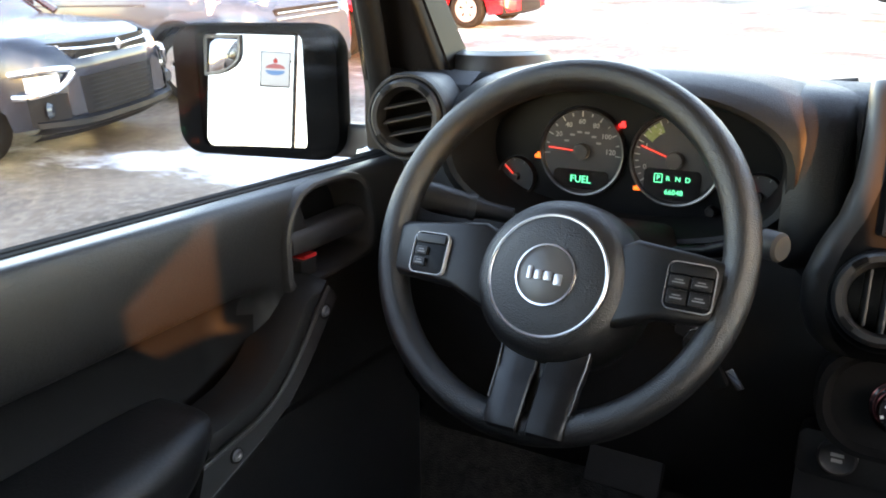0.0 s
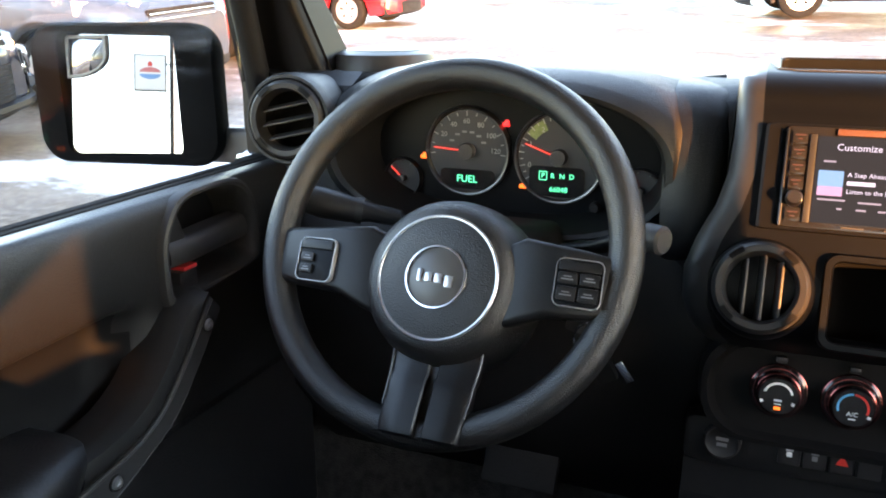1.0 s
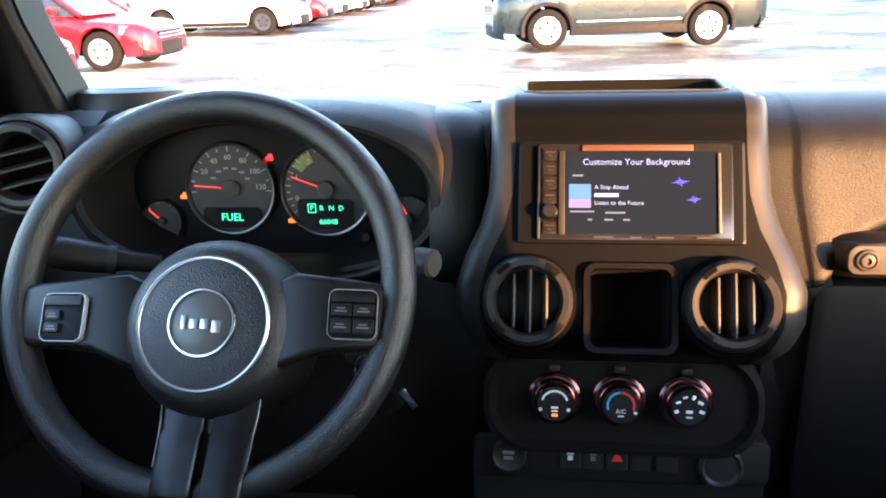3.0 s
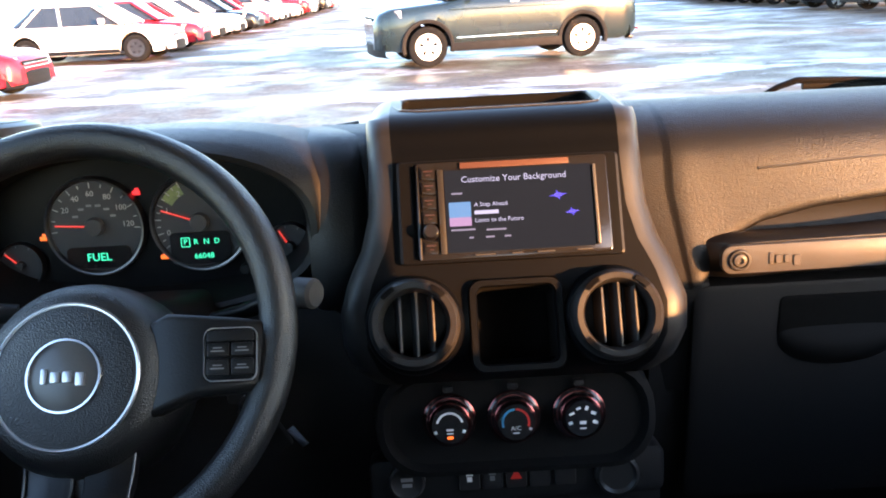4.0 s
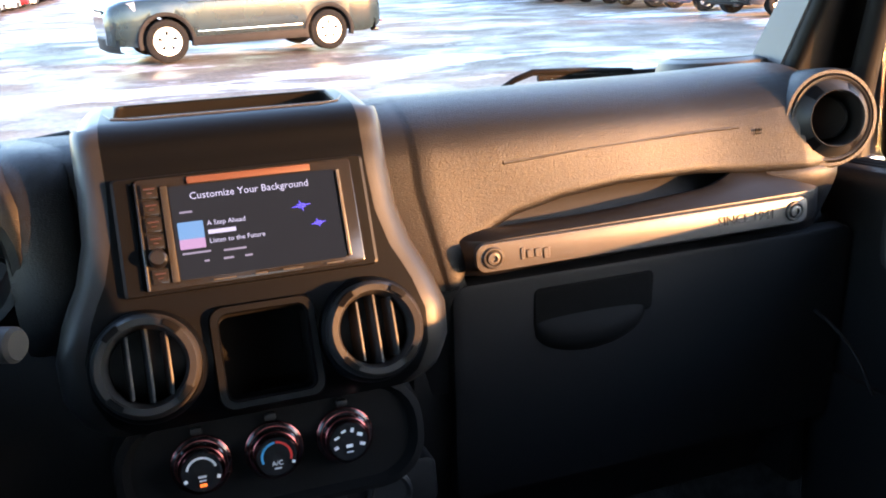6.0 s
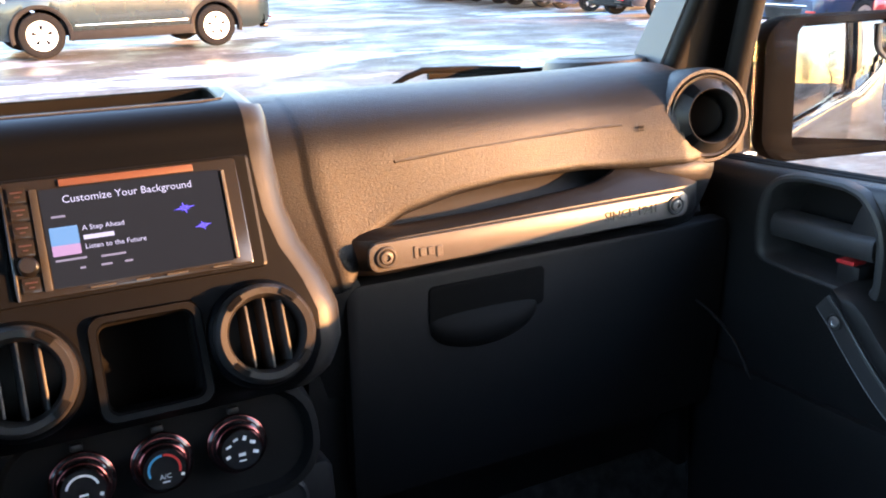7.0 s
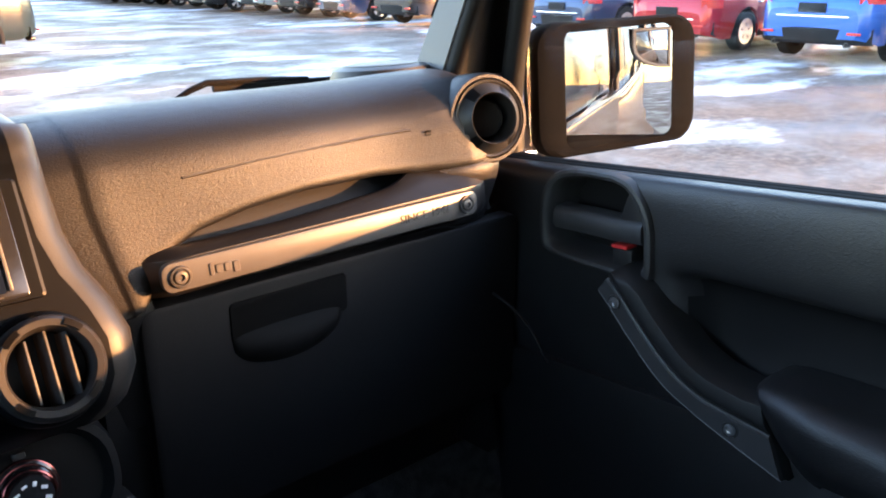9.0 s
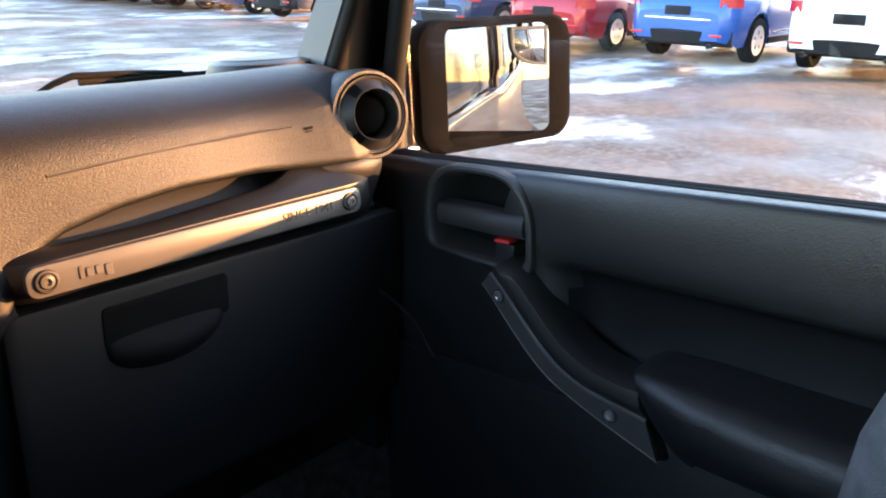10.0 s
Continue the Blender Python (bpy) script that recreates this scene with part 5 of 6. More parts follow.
def side_mirror(side, cx, cy, cz, yaw, pitch, w, h, gw, off, bulge=0.0):
    M = CAR @ pose(cx, cy, cz, 0, 0, yaw)
    m = thing("door_mirror", "square black door mirror with a small stick-on spot mirror", "door mirror", M, "door mirrors")
    out = rounded(w, h, 0.040, 8)
    inn = rounded(w * gw, h * 0.86, 0.016, 8, side * off, 0)
    rings = [[(x * 0.5, 0.085, z * 0.6) for x, z in out], [(x * 0.86, 0.070, z * 0.88) for x, z in out], [(x * 0.98, 0.040, z * 0.98) for x, z in out], [(x, 0.012, z) for x, z in out], [(x * 0.985, 0.002, z * 0.985) for x, z in out], [(lerp(a[0], b[0], 0.3), -0.002, lerp(a[1], b[1], 0.3)) for a, b in zip(out, inn)], [(x * 1.02, 0.002, z * 1.02) for x, z in inn], [(x, 0.016, z) for x, z in inn], [(x, 0.05, z) for x, z in inn]]
    part("housing", loft(rings, True, False), MIRRORCASE, m, "textured black plastic housing")
    part("back", plate([(x * 0.6, z * 0.6) for x, z in out], 0.004, at=pose(0, 0.082, 0)), DARK, m)
    gl = [[(x * 1.06 * k, bulge * (x * x + z * z) * k * k, z * 1.04 * k) for x, z in inn] for k in np.linspace(1, 0.01, 28)]
    g = part("mirror_glass", loft([[(x, 0.012, z) for x, y, z in gl[0]]] + gl, True, True), MIRROR, m, "silvered mirror glass", at=pose(0, 0.030, 0, pitch[0], 0, pitch[1]))
    T = pose(0, 0.030, 0, pitch[0], 0, pitch[1]) @ pose(side * (w * gw / 2 - 0.030 + off), -0.006, h * 0.43 - 0.034)
    sp = [(side * 0.030, 0.030), (-side * 0.030, 0.030)] + [(-side * 0.030 + side * 0.060 * (1 - math.cos(radians(a))), 0.004 - 0.034 * math.sin(radians(a))) for a in (0, 18, 36, 54, 72, 90)]
    part("spot_rim", frame_loop(sp, [(x * 0.84, z * 0.84) for x, z in sp], 0.006, 0.001), PEWTER, m, at=T)
    dome = [[(x * k, -0.0030 * (1 - k * k) * 2.2, z * k) for x, z in sp] for k in (0.88, 0.7, 0.5, 0.3, 0.12, 0.02)]
    part("spot_mirror", loft(dome, True, False), MIRROR, m, "small bulging wide-angle mirror", at=T @ pose(0, 0.004, 0))
    part("arm", loft([[(x, 0.045 + yy * 0.5, -h * 0.36 + zz) for yy, zz in rounded(0.07, 0.05, 0.012, 3)] for x in (-side * w * 0.30, -side * (w * 0.5 + 0.06))], True, True), DARK, m, "black mirror arm")
    return m
side_mirror(-1, -0.942, 0.905, 1.361, 10, (-6, 8), 0.280, 0.196, 0.635, 0.006)
side_mirror(1, 0.943, 0.885, 1.366, -12, (-0.05, -18.3), 0.293, 0.192, 0.66, 0.0, 0.30)

# ---- seats ----
def seat(x, y, ahead=0.0):
    s = thing("front_seat", "grey cloth front seat with a tall backrest", "seat", CAR @ pose(x, y, 0), "front seats")
    part("cushion", box((0.50, 0.50, 0.14), pose(0, -0.12, 0.82, 6), 0.05, 4), SEATCLOTH, s)
    rings = []
    back = 0.035 if ahead else 0.0
    # Backrest top is widened and set forward, unseen, to block low sun.
    for z, y, w, d in ((0.90, -0.26, 0.48, 0.12), (1.00, -0.28, 0.50, 0.12), (1.10, -0.31, 0.56, 0.17), (1.25, -0.35, 0.57, 0.18), (1.34, -0.34, 0.585, 0.17), (1.42, -0.330, 0.60, 0.16), (1.50, -0.315, 0.58, 0.15), (1.56, -0.32, 0.44, 0.09)):
        rings.append([(a, y + b - back, z) for a, b in rounded(w, d, d * 0.45, 5)])
    part("backrest", loft(rings, True, True), SEATCLOTH, s)
    part("head_restraint", box((0.26, 0.10, 0.16), pose(0, -0.45 - back, 1.66, 8), 0.04, 4), SEATCLOTH, s)
    for sx in (-1, 1):
        rings = [[(sx * 0.225 + a, y + b + ahead, z) for a, b in rounded(w, d, min(w, d) * 0.45, 5)] for z, y, w, d in ((0.92, -0.19, 0.05, 0.05), (0.96, -0.200, 0.09, 0.11), (1.04, -0.212, 0.11, 0.14), (1.13, -0.228, 0.11, 0.14), (1.19, -0.240, 0.10, 0.12), (1.225, -0.258, 0.07, 0.08), (1.235, -0.262, 0.03, 0.04))]
        part("side_bolster", loft(rings, True, True), SEATCLOTH, s, "padded side bolster")
    for dx in (-0.06, 0.06):
        part("post", tube([(dx, -0.43 - back, 1.50), (dx, -0.44 - back, 1.62)], 0.006, 8), CHROME, s)
    part("seat_base", box((0.42, 0.42, 0.10), pose(0, -0.05, 0.77), 0.02), DARK, s)
    return s
seat(-0.385, 0.15)
seat(0.405, 0.345, 0.08)
mt = thing("floor_mat", "black ribbed rubber floor mat", "floor mat", CAR @ pose(-0.40, 0.72, FLOOR_Z))
bm = box((0.48, 0.50, 0.010), pose(0, 0, 0.008), 0.003)
for i in range(10):
    box((0.44, 0.008, 0.006), pose(0, -0.22 + 0.048 * i, 0.015), bm=bm)
    box((0.008, 0.46, 0.006), pose(-0.21 + 0.046 * i, 0, 0.015), bm=bm)
part("mat", bm, RUBBER, mt, smooth=False)
pd = thing("brake_pedal", "black rubber-faced brake pedal on a steel arm", "pedal", CAR @ pose(-0.36, 0.93, 0.90))
part("pad", box((0.10, 0.015, 0.06), pose(0, 0, 0, -30), 0.005), RUBBER, pd)
part("pedal_arm", tube([(0, 0.01, 0), (0, 0.08, 0.12), (0, 0.12, 0.25)], 0.010, 8), DARK, pd)

# ---- the lot outside ----
def ground_material():
    m = bpy.data.materials.new("wet_gravel_with_snow")
    m.use_nodes = True
    nt = m.node_tree
    N, L = nt.nodes, nt.links
    b = N["Principled BSDF"]
    co = N.new("ShaderNodeTexCoord")
    def noise_tex(scale, detail=8, rough=0.6, stretch=(1, 1, 1), shift=(0, 0, 0)):
        mp = N.new("ShaderNodeMapping")
        mp.inputs["Location"].default_value = shift
        mp.inputs["Scale"].default_value = stretch
        n = N.new("ShaderNodeTexNoise")
        n.inputs["Scale"].default_value, n.inputs["Detail"].default_value, n.inputs["Roughness"].default_value = scale, detail, rough
        L.new(co.outputs["Object"], mp.inputs["Vector"])
        L.new(mp.outputs["Vector"], n.inputs["Vector"])
        return n.outputs["Fac"]
    def ramp(src, lo, hi):
        r = N.new("ShaderNodeMapRange")
        r.inputs["From Min"].default_value, r.inputs["From Max"].default_value = lo, hi
        L.new(src, r.inputs["Value"])
        return r.outputs["Result"]
    def mix(f, a, c):
        x = N.new("ShaderNodeMix")
        x.data_type = "RGBA"
        L.new(f, x.inputs["Factor"])
        for k, v in (("A", a), ("B", c)):
            if isinstance(v, tuple):
                x.inputs[k].default_value = (*v, 1)
            else:
                L.new(v, x.inputs[k])
        return x.outputs["Result"]
    dirt = mix(ramp(noise_tex(0.9), 0.35, 0.65), (0.042, 0.027, 0.018), (0.125, 0.088, 0.062))
    dirt = mix(ramp(noise_tex(14, 6), 0.45, 0.75), dirt, (0.18, 0.138, 0.103))
    snow_f = ramp(noise_tex(0.28, 10, 0.68, (0.55, 1.0, 1), (4.33, 3.47, 10.54)), 0.53, 0.60)
    snow = mix(ramp(noise_tex(3.0), 0.4, 0.7), (0.55, 0.56, 0.60), (0.80, 0.82, 0.86))
    L.new(mix(snow_f, dirt, snow), b.inputs["Base Color"])
    wet = N.new("ShaderNodeMapRange")
    wet.inputs["From Min"].default_value, wet.inputs["From Max"].default_value = 0.4, 0.6
    wet.inputs["To Min"].default_value, wet.inputs["To Max"].default_value = 0.35, 0.8
    L.new(noise_tex(0.6, 4), wet.inputs["Value"])
    L.new(wet.outputs["Result"], b.inputs["Roughness"])
    bp = N.new("ShaderNodeBump")
    bp.inputs["Strength"].default_value, bp.inputs["Distance"].default_value = 0.6, 0.03
    L.new(noise_tex(6, 10, 0.7), bp.inputs["Height"])
    L.new(bp.outputs["Normal"], b.inputs["Normal"])
    return m
bm = bmesh.new()
bmesh.ops.create_grid(bm, x_segments=120, y_segments=120, size=40)
for v in bm.verts:
    v.co.z = 0.05 * (noise.noise((v.co.x * 0.25, v.co.y * 0.25, 3.0))) - 0.02
    if max(abs(v.co.x), abs(v.co.y)) > 39.9:
        v.co.z = 0
es = [e for e in bm.edges if len(e.link_faces) == 1]
r = bmesh.ops.extrude_edge_only(bm, edges=es)
for v in r["geom"]:
    if isinstance(v, bmesh.types.BMVert):
        v.co = Vector((v.co.x * 50, v.co.y * 50, -1.0))
gr = new("ground", finish("ground", bm, ground_material(), True))
tagged(gr, "muddy gravel car lot with patches of trodden snow", "ground", kind="structure")

# ---- parked cars ----
TYRE = material("tyre_rubber", (0.010, 0.010, 0.010), 0.9, var=0.2, scale=30, spec=0.1)
ALLOY = material("silver_alloy", (0.62, 0.62, 0.63), 0.3, metal=0.8, var=0.05, scale=20)
DARKALLOY = material("dark_alloy", (0.06, 0.06, 0.065), 0.35, metal=0.7)
CARGLASS = material("tinted_car_glass", (0.02, 0.025, 0.03), 0.06, spec=0.8, var=0.1, scale=3)
LAMPGLASS = material("clear_lamp", (0.75, 0.76, 0.78), 0.12, metal=0.4, var=0.1, scale=20)
TAIL = material("red_tail_lamp", (0.45, 0.02, 0.02), 0.15, var=0.1, scale=20)
UNDER = material("black_bumper_plastic", (0.011, 0.011, 0.012), 0.6, var=0.15, scale=10, spec=0.12)
PAINTS = {}
def paint(name, c, metal=0.3):
    if name not in PAINTS:
        PAINTS[name] = material(name + "_car_paint", c, 0.25, metal=metal, var=0.05, scale=2.0, coat=0.3)
    return PAINTS[name]
SEDAN = dict(L=4.6, W=1.78, H=1.44, wb=2.68, wr=0.325, hood=0.78, belt=0.92, deck=0.95, roof0=-0.35, roof1=1.15, ws0=-1.05, rw=1.75, sill=0.22)
SUVC = dict(L=4.5, W=1.84, H=1.68, wb=2.64, wr=0.35, hood=0.98, belt=1.06, deck=1.08, roof0=-0.35, roof1=1.75, ws0=-1.0, rw=2.12, sill=0.27)
BIGSUV = dict(L=5.06, W=2.0, H=1.80, wb=2.96, wr=0.365, hood=1.08, belt=1.20, deck=1.22, roof0=-0.40, roof1=1.95, ws0=-1.1, rw=2.38, sill=0.30)
def parked_car(at, name, label, spec, col, rims, detail=2):
    """The front points to -x; wheels stand on z=0."""
    c = thing(name, label, "car", at)
    L, W, H, wb, wr = spec["L"], spec["W"], spec["H"], spec["wb"], spec["wr"]
    xf, xr = -wb / 2, wb / 2
    x0 = -wb / 2 - (L - wb) * 0.45
    x1 = x0 + L
    def top(x):
        xs = [x0, x0 + 0.08, x0 + 0.30, spec["ws0"], spec["ws0"] + 0.3, spec["rw"] - 0.1, x1 - 0.12, x1 - 0.03, x1]
        zs = [spec["hood"] - 0.26, spec["hood"] - 0.12, spec["hood"] - 0.03, spec["hood"] + 0.05, spec["belt"], spec["deck"], spec["deck"] - 0.02, spec["deck"] - 0.12, spec["deck"] - 0.30]
        return float(np.interp(x, xs, zs))
    def half(x):
        return W / 2 * float(np.interp(x, [x0, x0 + 0.10, x0 + 0.35, x0 + 0.9, x1 - 0.9, x1 - 0.3, x1 - 0.08, x1], [0.70, 0.86, 0.95, 1.0, 1.0, 0.96, 0.88, 0.76]))
    def bottom(x):
        z = spec["sill"] + float(np.interp(x, [x0, x0 + 0.4, x1 - 0.4, x1], [0.05, 0, 0, 0.10]))
        for xw in (xf, xr):
            q = (wr * 1.17) ** 2 - (x - xw) ** 2
            if q > 0:
                z = max(z, wr + math.sqrt(q))
        return z
    n = 90 if detail > 1 else 40
    xs = sorted(set([round(v, 4) for v in np.linspace(x0, x1, n)] + [round(xw + s * wr * 1.169, 4) for xw in (xf, xr) for s in (-1, 1)]))
    rings = []
    for x in xs:
        h, zt, zb = half(x), top(x), bottom(x)
        zm = max(zb + 0.02, zt - 0.33)
        zs = max(zb + 0.01, min(zm - 0.005, spec["sill"] + 0.16))
        sec = [(h * 0.94, zb), (h * 0.985, zs), (h * 1.0, zm), (h * 0.985, (zm + zt) / 2), (h * 0.955, zt - 0.06), (h * 0.90, zt - 0.012), (h * 0.70, zt + 0.012), (0, zt + 0.03)]
        rings.append([(x, -y, z) for y, z in sec] + [(x, y, z) for y, z in sec[::-1][1:]])
    bm = loft(rings, False)
    for ring in (rings[0], rings[-1]):
        bm.faces.new([bm.verts.new(p) for p in ring])
    part("body", bm, paint(*col), c)
    # glasshouse
    g = []
    for z, k in ((0.0, 0.0), (0.5, 0.55), (0.92, 0.95), (1.0, 1.0)):
        pts = []
        za = lerp(spec["belt"] - 0.02, H - 0.03, z)
        xa, xb = lerp(spec["ws0"], spec["roof0"], k), lerp(spec["rw"], spec["roof1"], k)
        hw = lerp(W / 2 * 0.93, W / 2 * 0.74, z)
        for u, v in rounded(xb - xa, 2 * hw, min(0.22, hw * 0.4), 5):
            pts.append(((xa + xb) / 2 + u, v, za))
        g.append(pts)
    part("windows", loft(g, True, False), CARGLASS, c, "dark tinted windows")
    rf = [[(p[0], p[1], p[2]) for p in g[-2]], [(p[0] * 1.0, p[1] * 0.985, p[2] + 0.0) for p in g[-1]], [(lerp(p[0], (spec["roof0"] + spec["roof1"]) / 2, 0.12), p[1] * 0.86, H - 0.005) for p in g[-1]], [(lerp(p[0], (spec["roof0"] + spec["roof1"]) / 2, 0.6), p[1] * 0.3, H) for p in g[-1]]]
    part("roof", loft([[(p[0], p[1] * 1.01, p[2]) for p in r] for r in rf], True, True), paint(*col), c)
    for sx in (-1, 1):
        for xa, xb in ((spec["ws0"] - 0.02, spec["roof0"]), (0.42, 0.48), (spec["rw"] - 0.35, spec["roof1"] - 0.25)):
            part("pillar", tube([(xa, sx * W / 2 * 0.925, spec["belt"] - 0.02), (xb, sx * W / 2 * 0.755, H - 0.06)], 0.035, 6), paint(*col), c)
    # sills, bumpers
    part("front_bumper", loft([[(x0 + 0.10 * abs(k) ** 3 * 2 + dx, k * W / 2 * 0.90, z) for k in np.linspace(-1, 1, 13)] for dx, z in ((0.05, 0.20), (-0.03, 0.24), (-0.035, 0.44), (0.01, 0.47))], False), UNDER, c, "black lower bumper")
    part("rear_bumper", loft([[(x1 - 0.10 * abs(k) ** 3 * 2 + dx, k * W / 2 * 0.92, z) for k in np.linspace(-1, 1, 13)] for dx, z in ((-0.06, 0.28), (0.02, 0.32), (0.03, 0.50), (-0.02, 0.53))], False), UNDER, c, "grey lower bumper")
    for sx in (-1, 1):
        part("headlight", loft([[(x0 + 0.04 + 0.42 * k + 0.03, sx * (W / 2 * lerp(0.55, 0.965, k ** 0.6)), spec["hood"] - 0.19 + dz + 0.06 * k) for k in np.linspace(0, 1, 8)] for dz in (0.085, 0.05, -0.02, -0.05)], False), LAMPGLASS, c, "wrapped clear headlight")
        part("tail_light", loft([[(x1 - 0.02 - 0.26 * k, sx * (W / 2 * lerp(0.72, 1.0, k ** 0.5)), spec["deck"] - 0.16 + dz) for k in np.linspace(0, 1, 6)] for dz in (0.10, -0.06)], False), TAIL, c, "red tail light")
        part("side_sill", box((wb - wr * 2.5, 0.03, 0.10), pose(0, sx * W / 2 * 0.965, spec["sill"] + 0.06), 0.01), UNDER, c)
        if detail > 1:
            part("trim_strip", box((wb - wr * 2.9, 0.012, 0.022), pose(0, sx * W / 2 * 1.0, spec["sill"] + 0.20), 0.004), CHROME, c, "bright door strip")
            part("wing_mirror", box((0.12, 0.18, 0.13), pose(spec["ws0"] + 0.42, sx * (W / 2 + 0.06), spec["belt"] + 0.08), 0.03), paint(*col), c)
            for xx in (0.15, 1.0):
                part("door_handle", box((0.16, 0.025, 0.025), pose(xx, sx * W / 2 * 0.995, spec["belt"] - 0.12), 0.008), CHROME, c)
    if spec is BIGSUV:
        for sx in (-1, 1):
            for xw in (xf, xr):
                part("wheel_arch", loft([[(xw + rr * math.cos(q), sx * yy, wr + rr * math.sin(q)) for rr, yy in ((wr * 1.15, W / 2 * 0.90), (wr * 1.15, W / 2 * 1.004), (wr * 1.19, W / 2 * 1.012), (wr * 1.33, W / 2 * 1.008), (wr * 1.35, W / 2 * 0.985))] for q in np.linspace(radians(-14), radians(194), 22)], False), UNDER, c, "black wheel arch cladding")
            part("sill_cladding", box((wb - wr * 2.3, 0.05, 0.16), pose(0, sx * W / 2 * 0.985, spec["sill"] + 0.04), 0.02), UNDER, c, "black sill cladding")
            part("door_crease", box((wb - wr * 2.2, 0.016, 0.03), pose(0.02, sx * W / 2 * 0.998, spec["belt"] - 0.20), 0.007), paint(*col), c)
    part("grille", plate(rounded(W * 0.52, 0.15, 0.03, 4), 0.03), UNDER, c, "black grille", at=pose(x0 + 0.005, 0, spec["hood"] - 0.24, 0, 0, -90))
    for dz in (-0.03, 0.03):
        part("grille_bar", box((W * 0.50, 0.02, 0.018), None, 0.006), CHROME, c, "bright grille bar", at=pose(x0 - 0.005, 0, spec["hood"] - 0.24 + dz, 0, 0, -90))
    for sx in (-1, 1):
        part("reflector", box((0.02, 0.20, 0.035), pose(x1 + 0.026, sx * W * 0.36, 0.45), 0.006), TAIL, c, "red bumper reflector")
        part("exhaust", lathe([(0.025, 0.0), (0.035, 0.0), (0.038, -0.02), (0.036, -0.14)], 16), DARKALLOY, c, "dark exhaust tip", at=pose(x1 + 0.01, sx * W * 0.30, 0.29, 0, 0, 90))
    part("tailgate_crease", box((0.02, W * 0.60, 0.02), pose(x1 + 0.004, 0, spec["deck"] - 0.40), 0.006), CHROME, c)
    part("plate_panel", box((0.02, 0.42, 0.14), pose(x1 + 0.012, 0, spec["deck"] - 0.28), 0.01), UNDER, c)
    for sx in (-1, 1):
        for xw in (xf, xr):
            w = part("wheel", lathe([(wr * 0.62, 0.09), (wr * 0.70, 0.105), (wr * 0.86, 0.11), (wr * 0.97, 0.095), (wr, 0.06), (wr, -0.08), (wr * 0.93, -0.11), (wr * 0.6, -0.10)], 32 if detail > 1 else 20), TYRE, c, "black tyre", at=pose(xw, sx * (W / 2 - 0.115), wr, 0, 0, 0 if sx < 0 else 180))
            bm = lathe([(wr * 0.60, 0.04), (wr * 0.66, 0.095), (wr * 0.69, 0.10)], 32 if detail > 1 else 18)
            if detail > 1:
                lathe([(wr * 0.44, 0.080), (wr * 0.455, 0.0965), (wr * 0.47, 0.099), (wr * 0.66, 0.0995)], 32, bm=bm)
            for k in range(10 if detail > 1 else 5):
                a = 360 / (10 if detail > 1 else 5) * k + (-5 if k % 2 else 5) * (detail > 1)
                wide = 0.115 if detail > 1 else 0.17
                tmp = plate([(wr * 0.10, -wr * 0.055), (wr * 0.64, -wr * wide), (wr * 0.64, wr * wide), (wr * 0.10, wr * 0.055)], 0.02, 0.004, at=pose(0, -0.098, 0), seg=1)
                tmp.transform(pose(0, 0, 0, 0, a, 0))
                bm = merge(bm, tmp)
            lathe([(0, 0.10), (wr * 0.16, 0.098), (wr * 0.19, 0.08)], 14, bm=bm)
            part("rim", bm, rims, w, "spoked wheel rim")
            part("brake_disc", lathe([(0, 0.03), (wr * 0.60, 0.03)], 20), UNDER, w)
    part("underbody", box((L * 0.86, W * 0.80, 0.25), pose((x0 + x1) / 2, 0, spec["sill"] + 0.16), 0.02), UNDER, c)
    return c
def face_right(x, y, turn=0):
    """A car with its nose at about x, pointing to +x."""
    return pose(x, y, 0, 0, 0, 180 + turn)
NAVY, GREYB, RED, WHITE, DKGREY, BLUE, DKBLUE, BLACK, SILV = ("navy", (0.007, 0.009, 0.016), 0.0), ("bronze_grey", (0.030, 0.044, 0.072), 0.0), ("red", (0.35, 0.012, 0.018)), ("white", (0.75, 0.75, 0.75), 0.0), ("green_grey", (0.011, 0.021, 0.025), 0.1), ("bright_blue", (0.015, 0.09, 0.36)), ("deep_blue", (0.02, 0.04, 0.09)), ("black", (0.012, 0.012, 0.013)), ("silver", (0.42, 0.43, 0.44))
near = parked_car(face_right(-7.92, 3.86, 17), "crossover_car", "dark navy crossover parked nose-out in the muddy row", SUVC, NAVY, ALLOY)
# its pointed grille, bright C-shaped trims and lamp pods
NX, NW = -SUVC["wb"] / 2 - (SUVC["L"] - SUVC["wb"]) * 0.45, SUVC["W"] / 2
def bow_x(k):
    return NX - 0.015 + 0.20 * max(0.0, (abs(k) - 0.62) / 0.38) ** 1.6
FASCIA = material("gloss_dark_fascia", (0.006, 0.006, 0.007), 0.38, var=0.1, scale=6, spec=0.15)
part("upper_grille", loft([[(bow_x(k) - 0.02, k * NW * 0.66, z + 0.02 * abs(k)) for k in np.linspace(-1, 1, 13)] for z in (0.775, 0.80, 0.86, 0.88)], False), FASCIA, near, "black upper grille")
part("grille_line", tube([(bow_x(k) - 0.035, k * NW * 0.64, 0.825 + 0.03 * abs(k)) for k in np.linspace(-1, 1, 15)], 0.012, 8), CHROME, near, "bright line across the grille")
part("mid_panel", loft([[(bow_x(k) - dx, k * NW * 0.72, z) for k in np.linspace(-1, 1, 13)] for dx, z in ((0.02, 0.775), (0.04, 0.74), (0.045, 0.68), (0.03, 0.64))], False), paint(*NAVY), near)
part("lower_grille", loft([[(bow_x(k) - 0.02, k * NW * (0.72 - 0.10 * (0.64 - z)), z) for k in np.linspace(-1, 1, 13)] for z in (0.34, 0.40, 0.56, 0.645)], False), FASCIA, near, "wide black mesh grille")
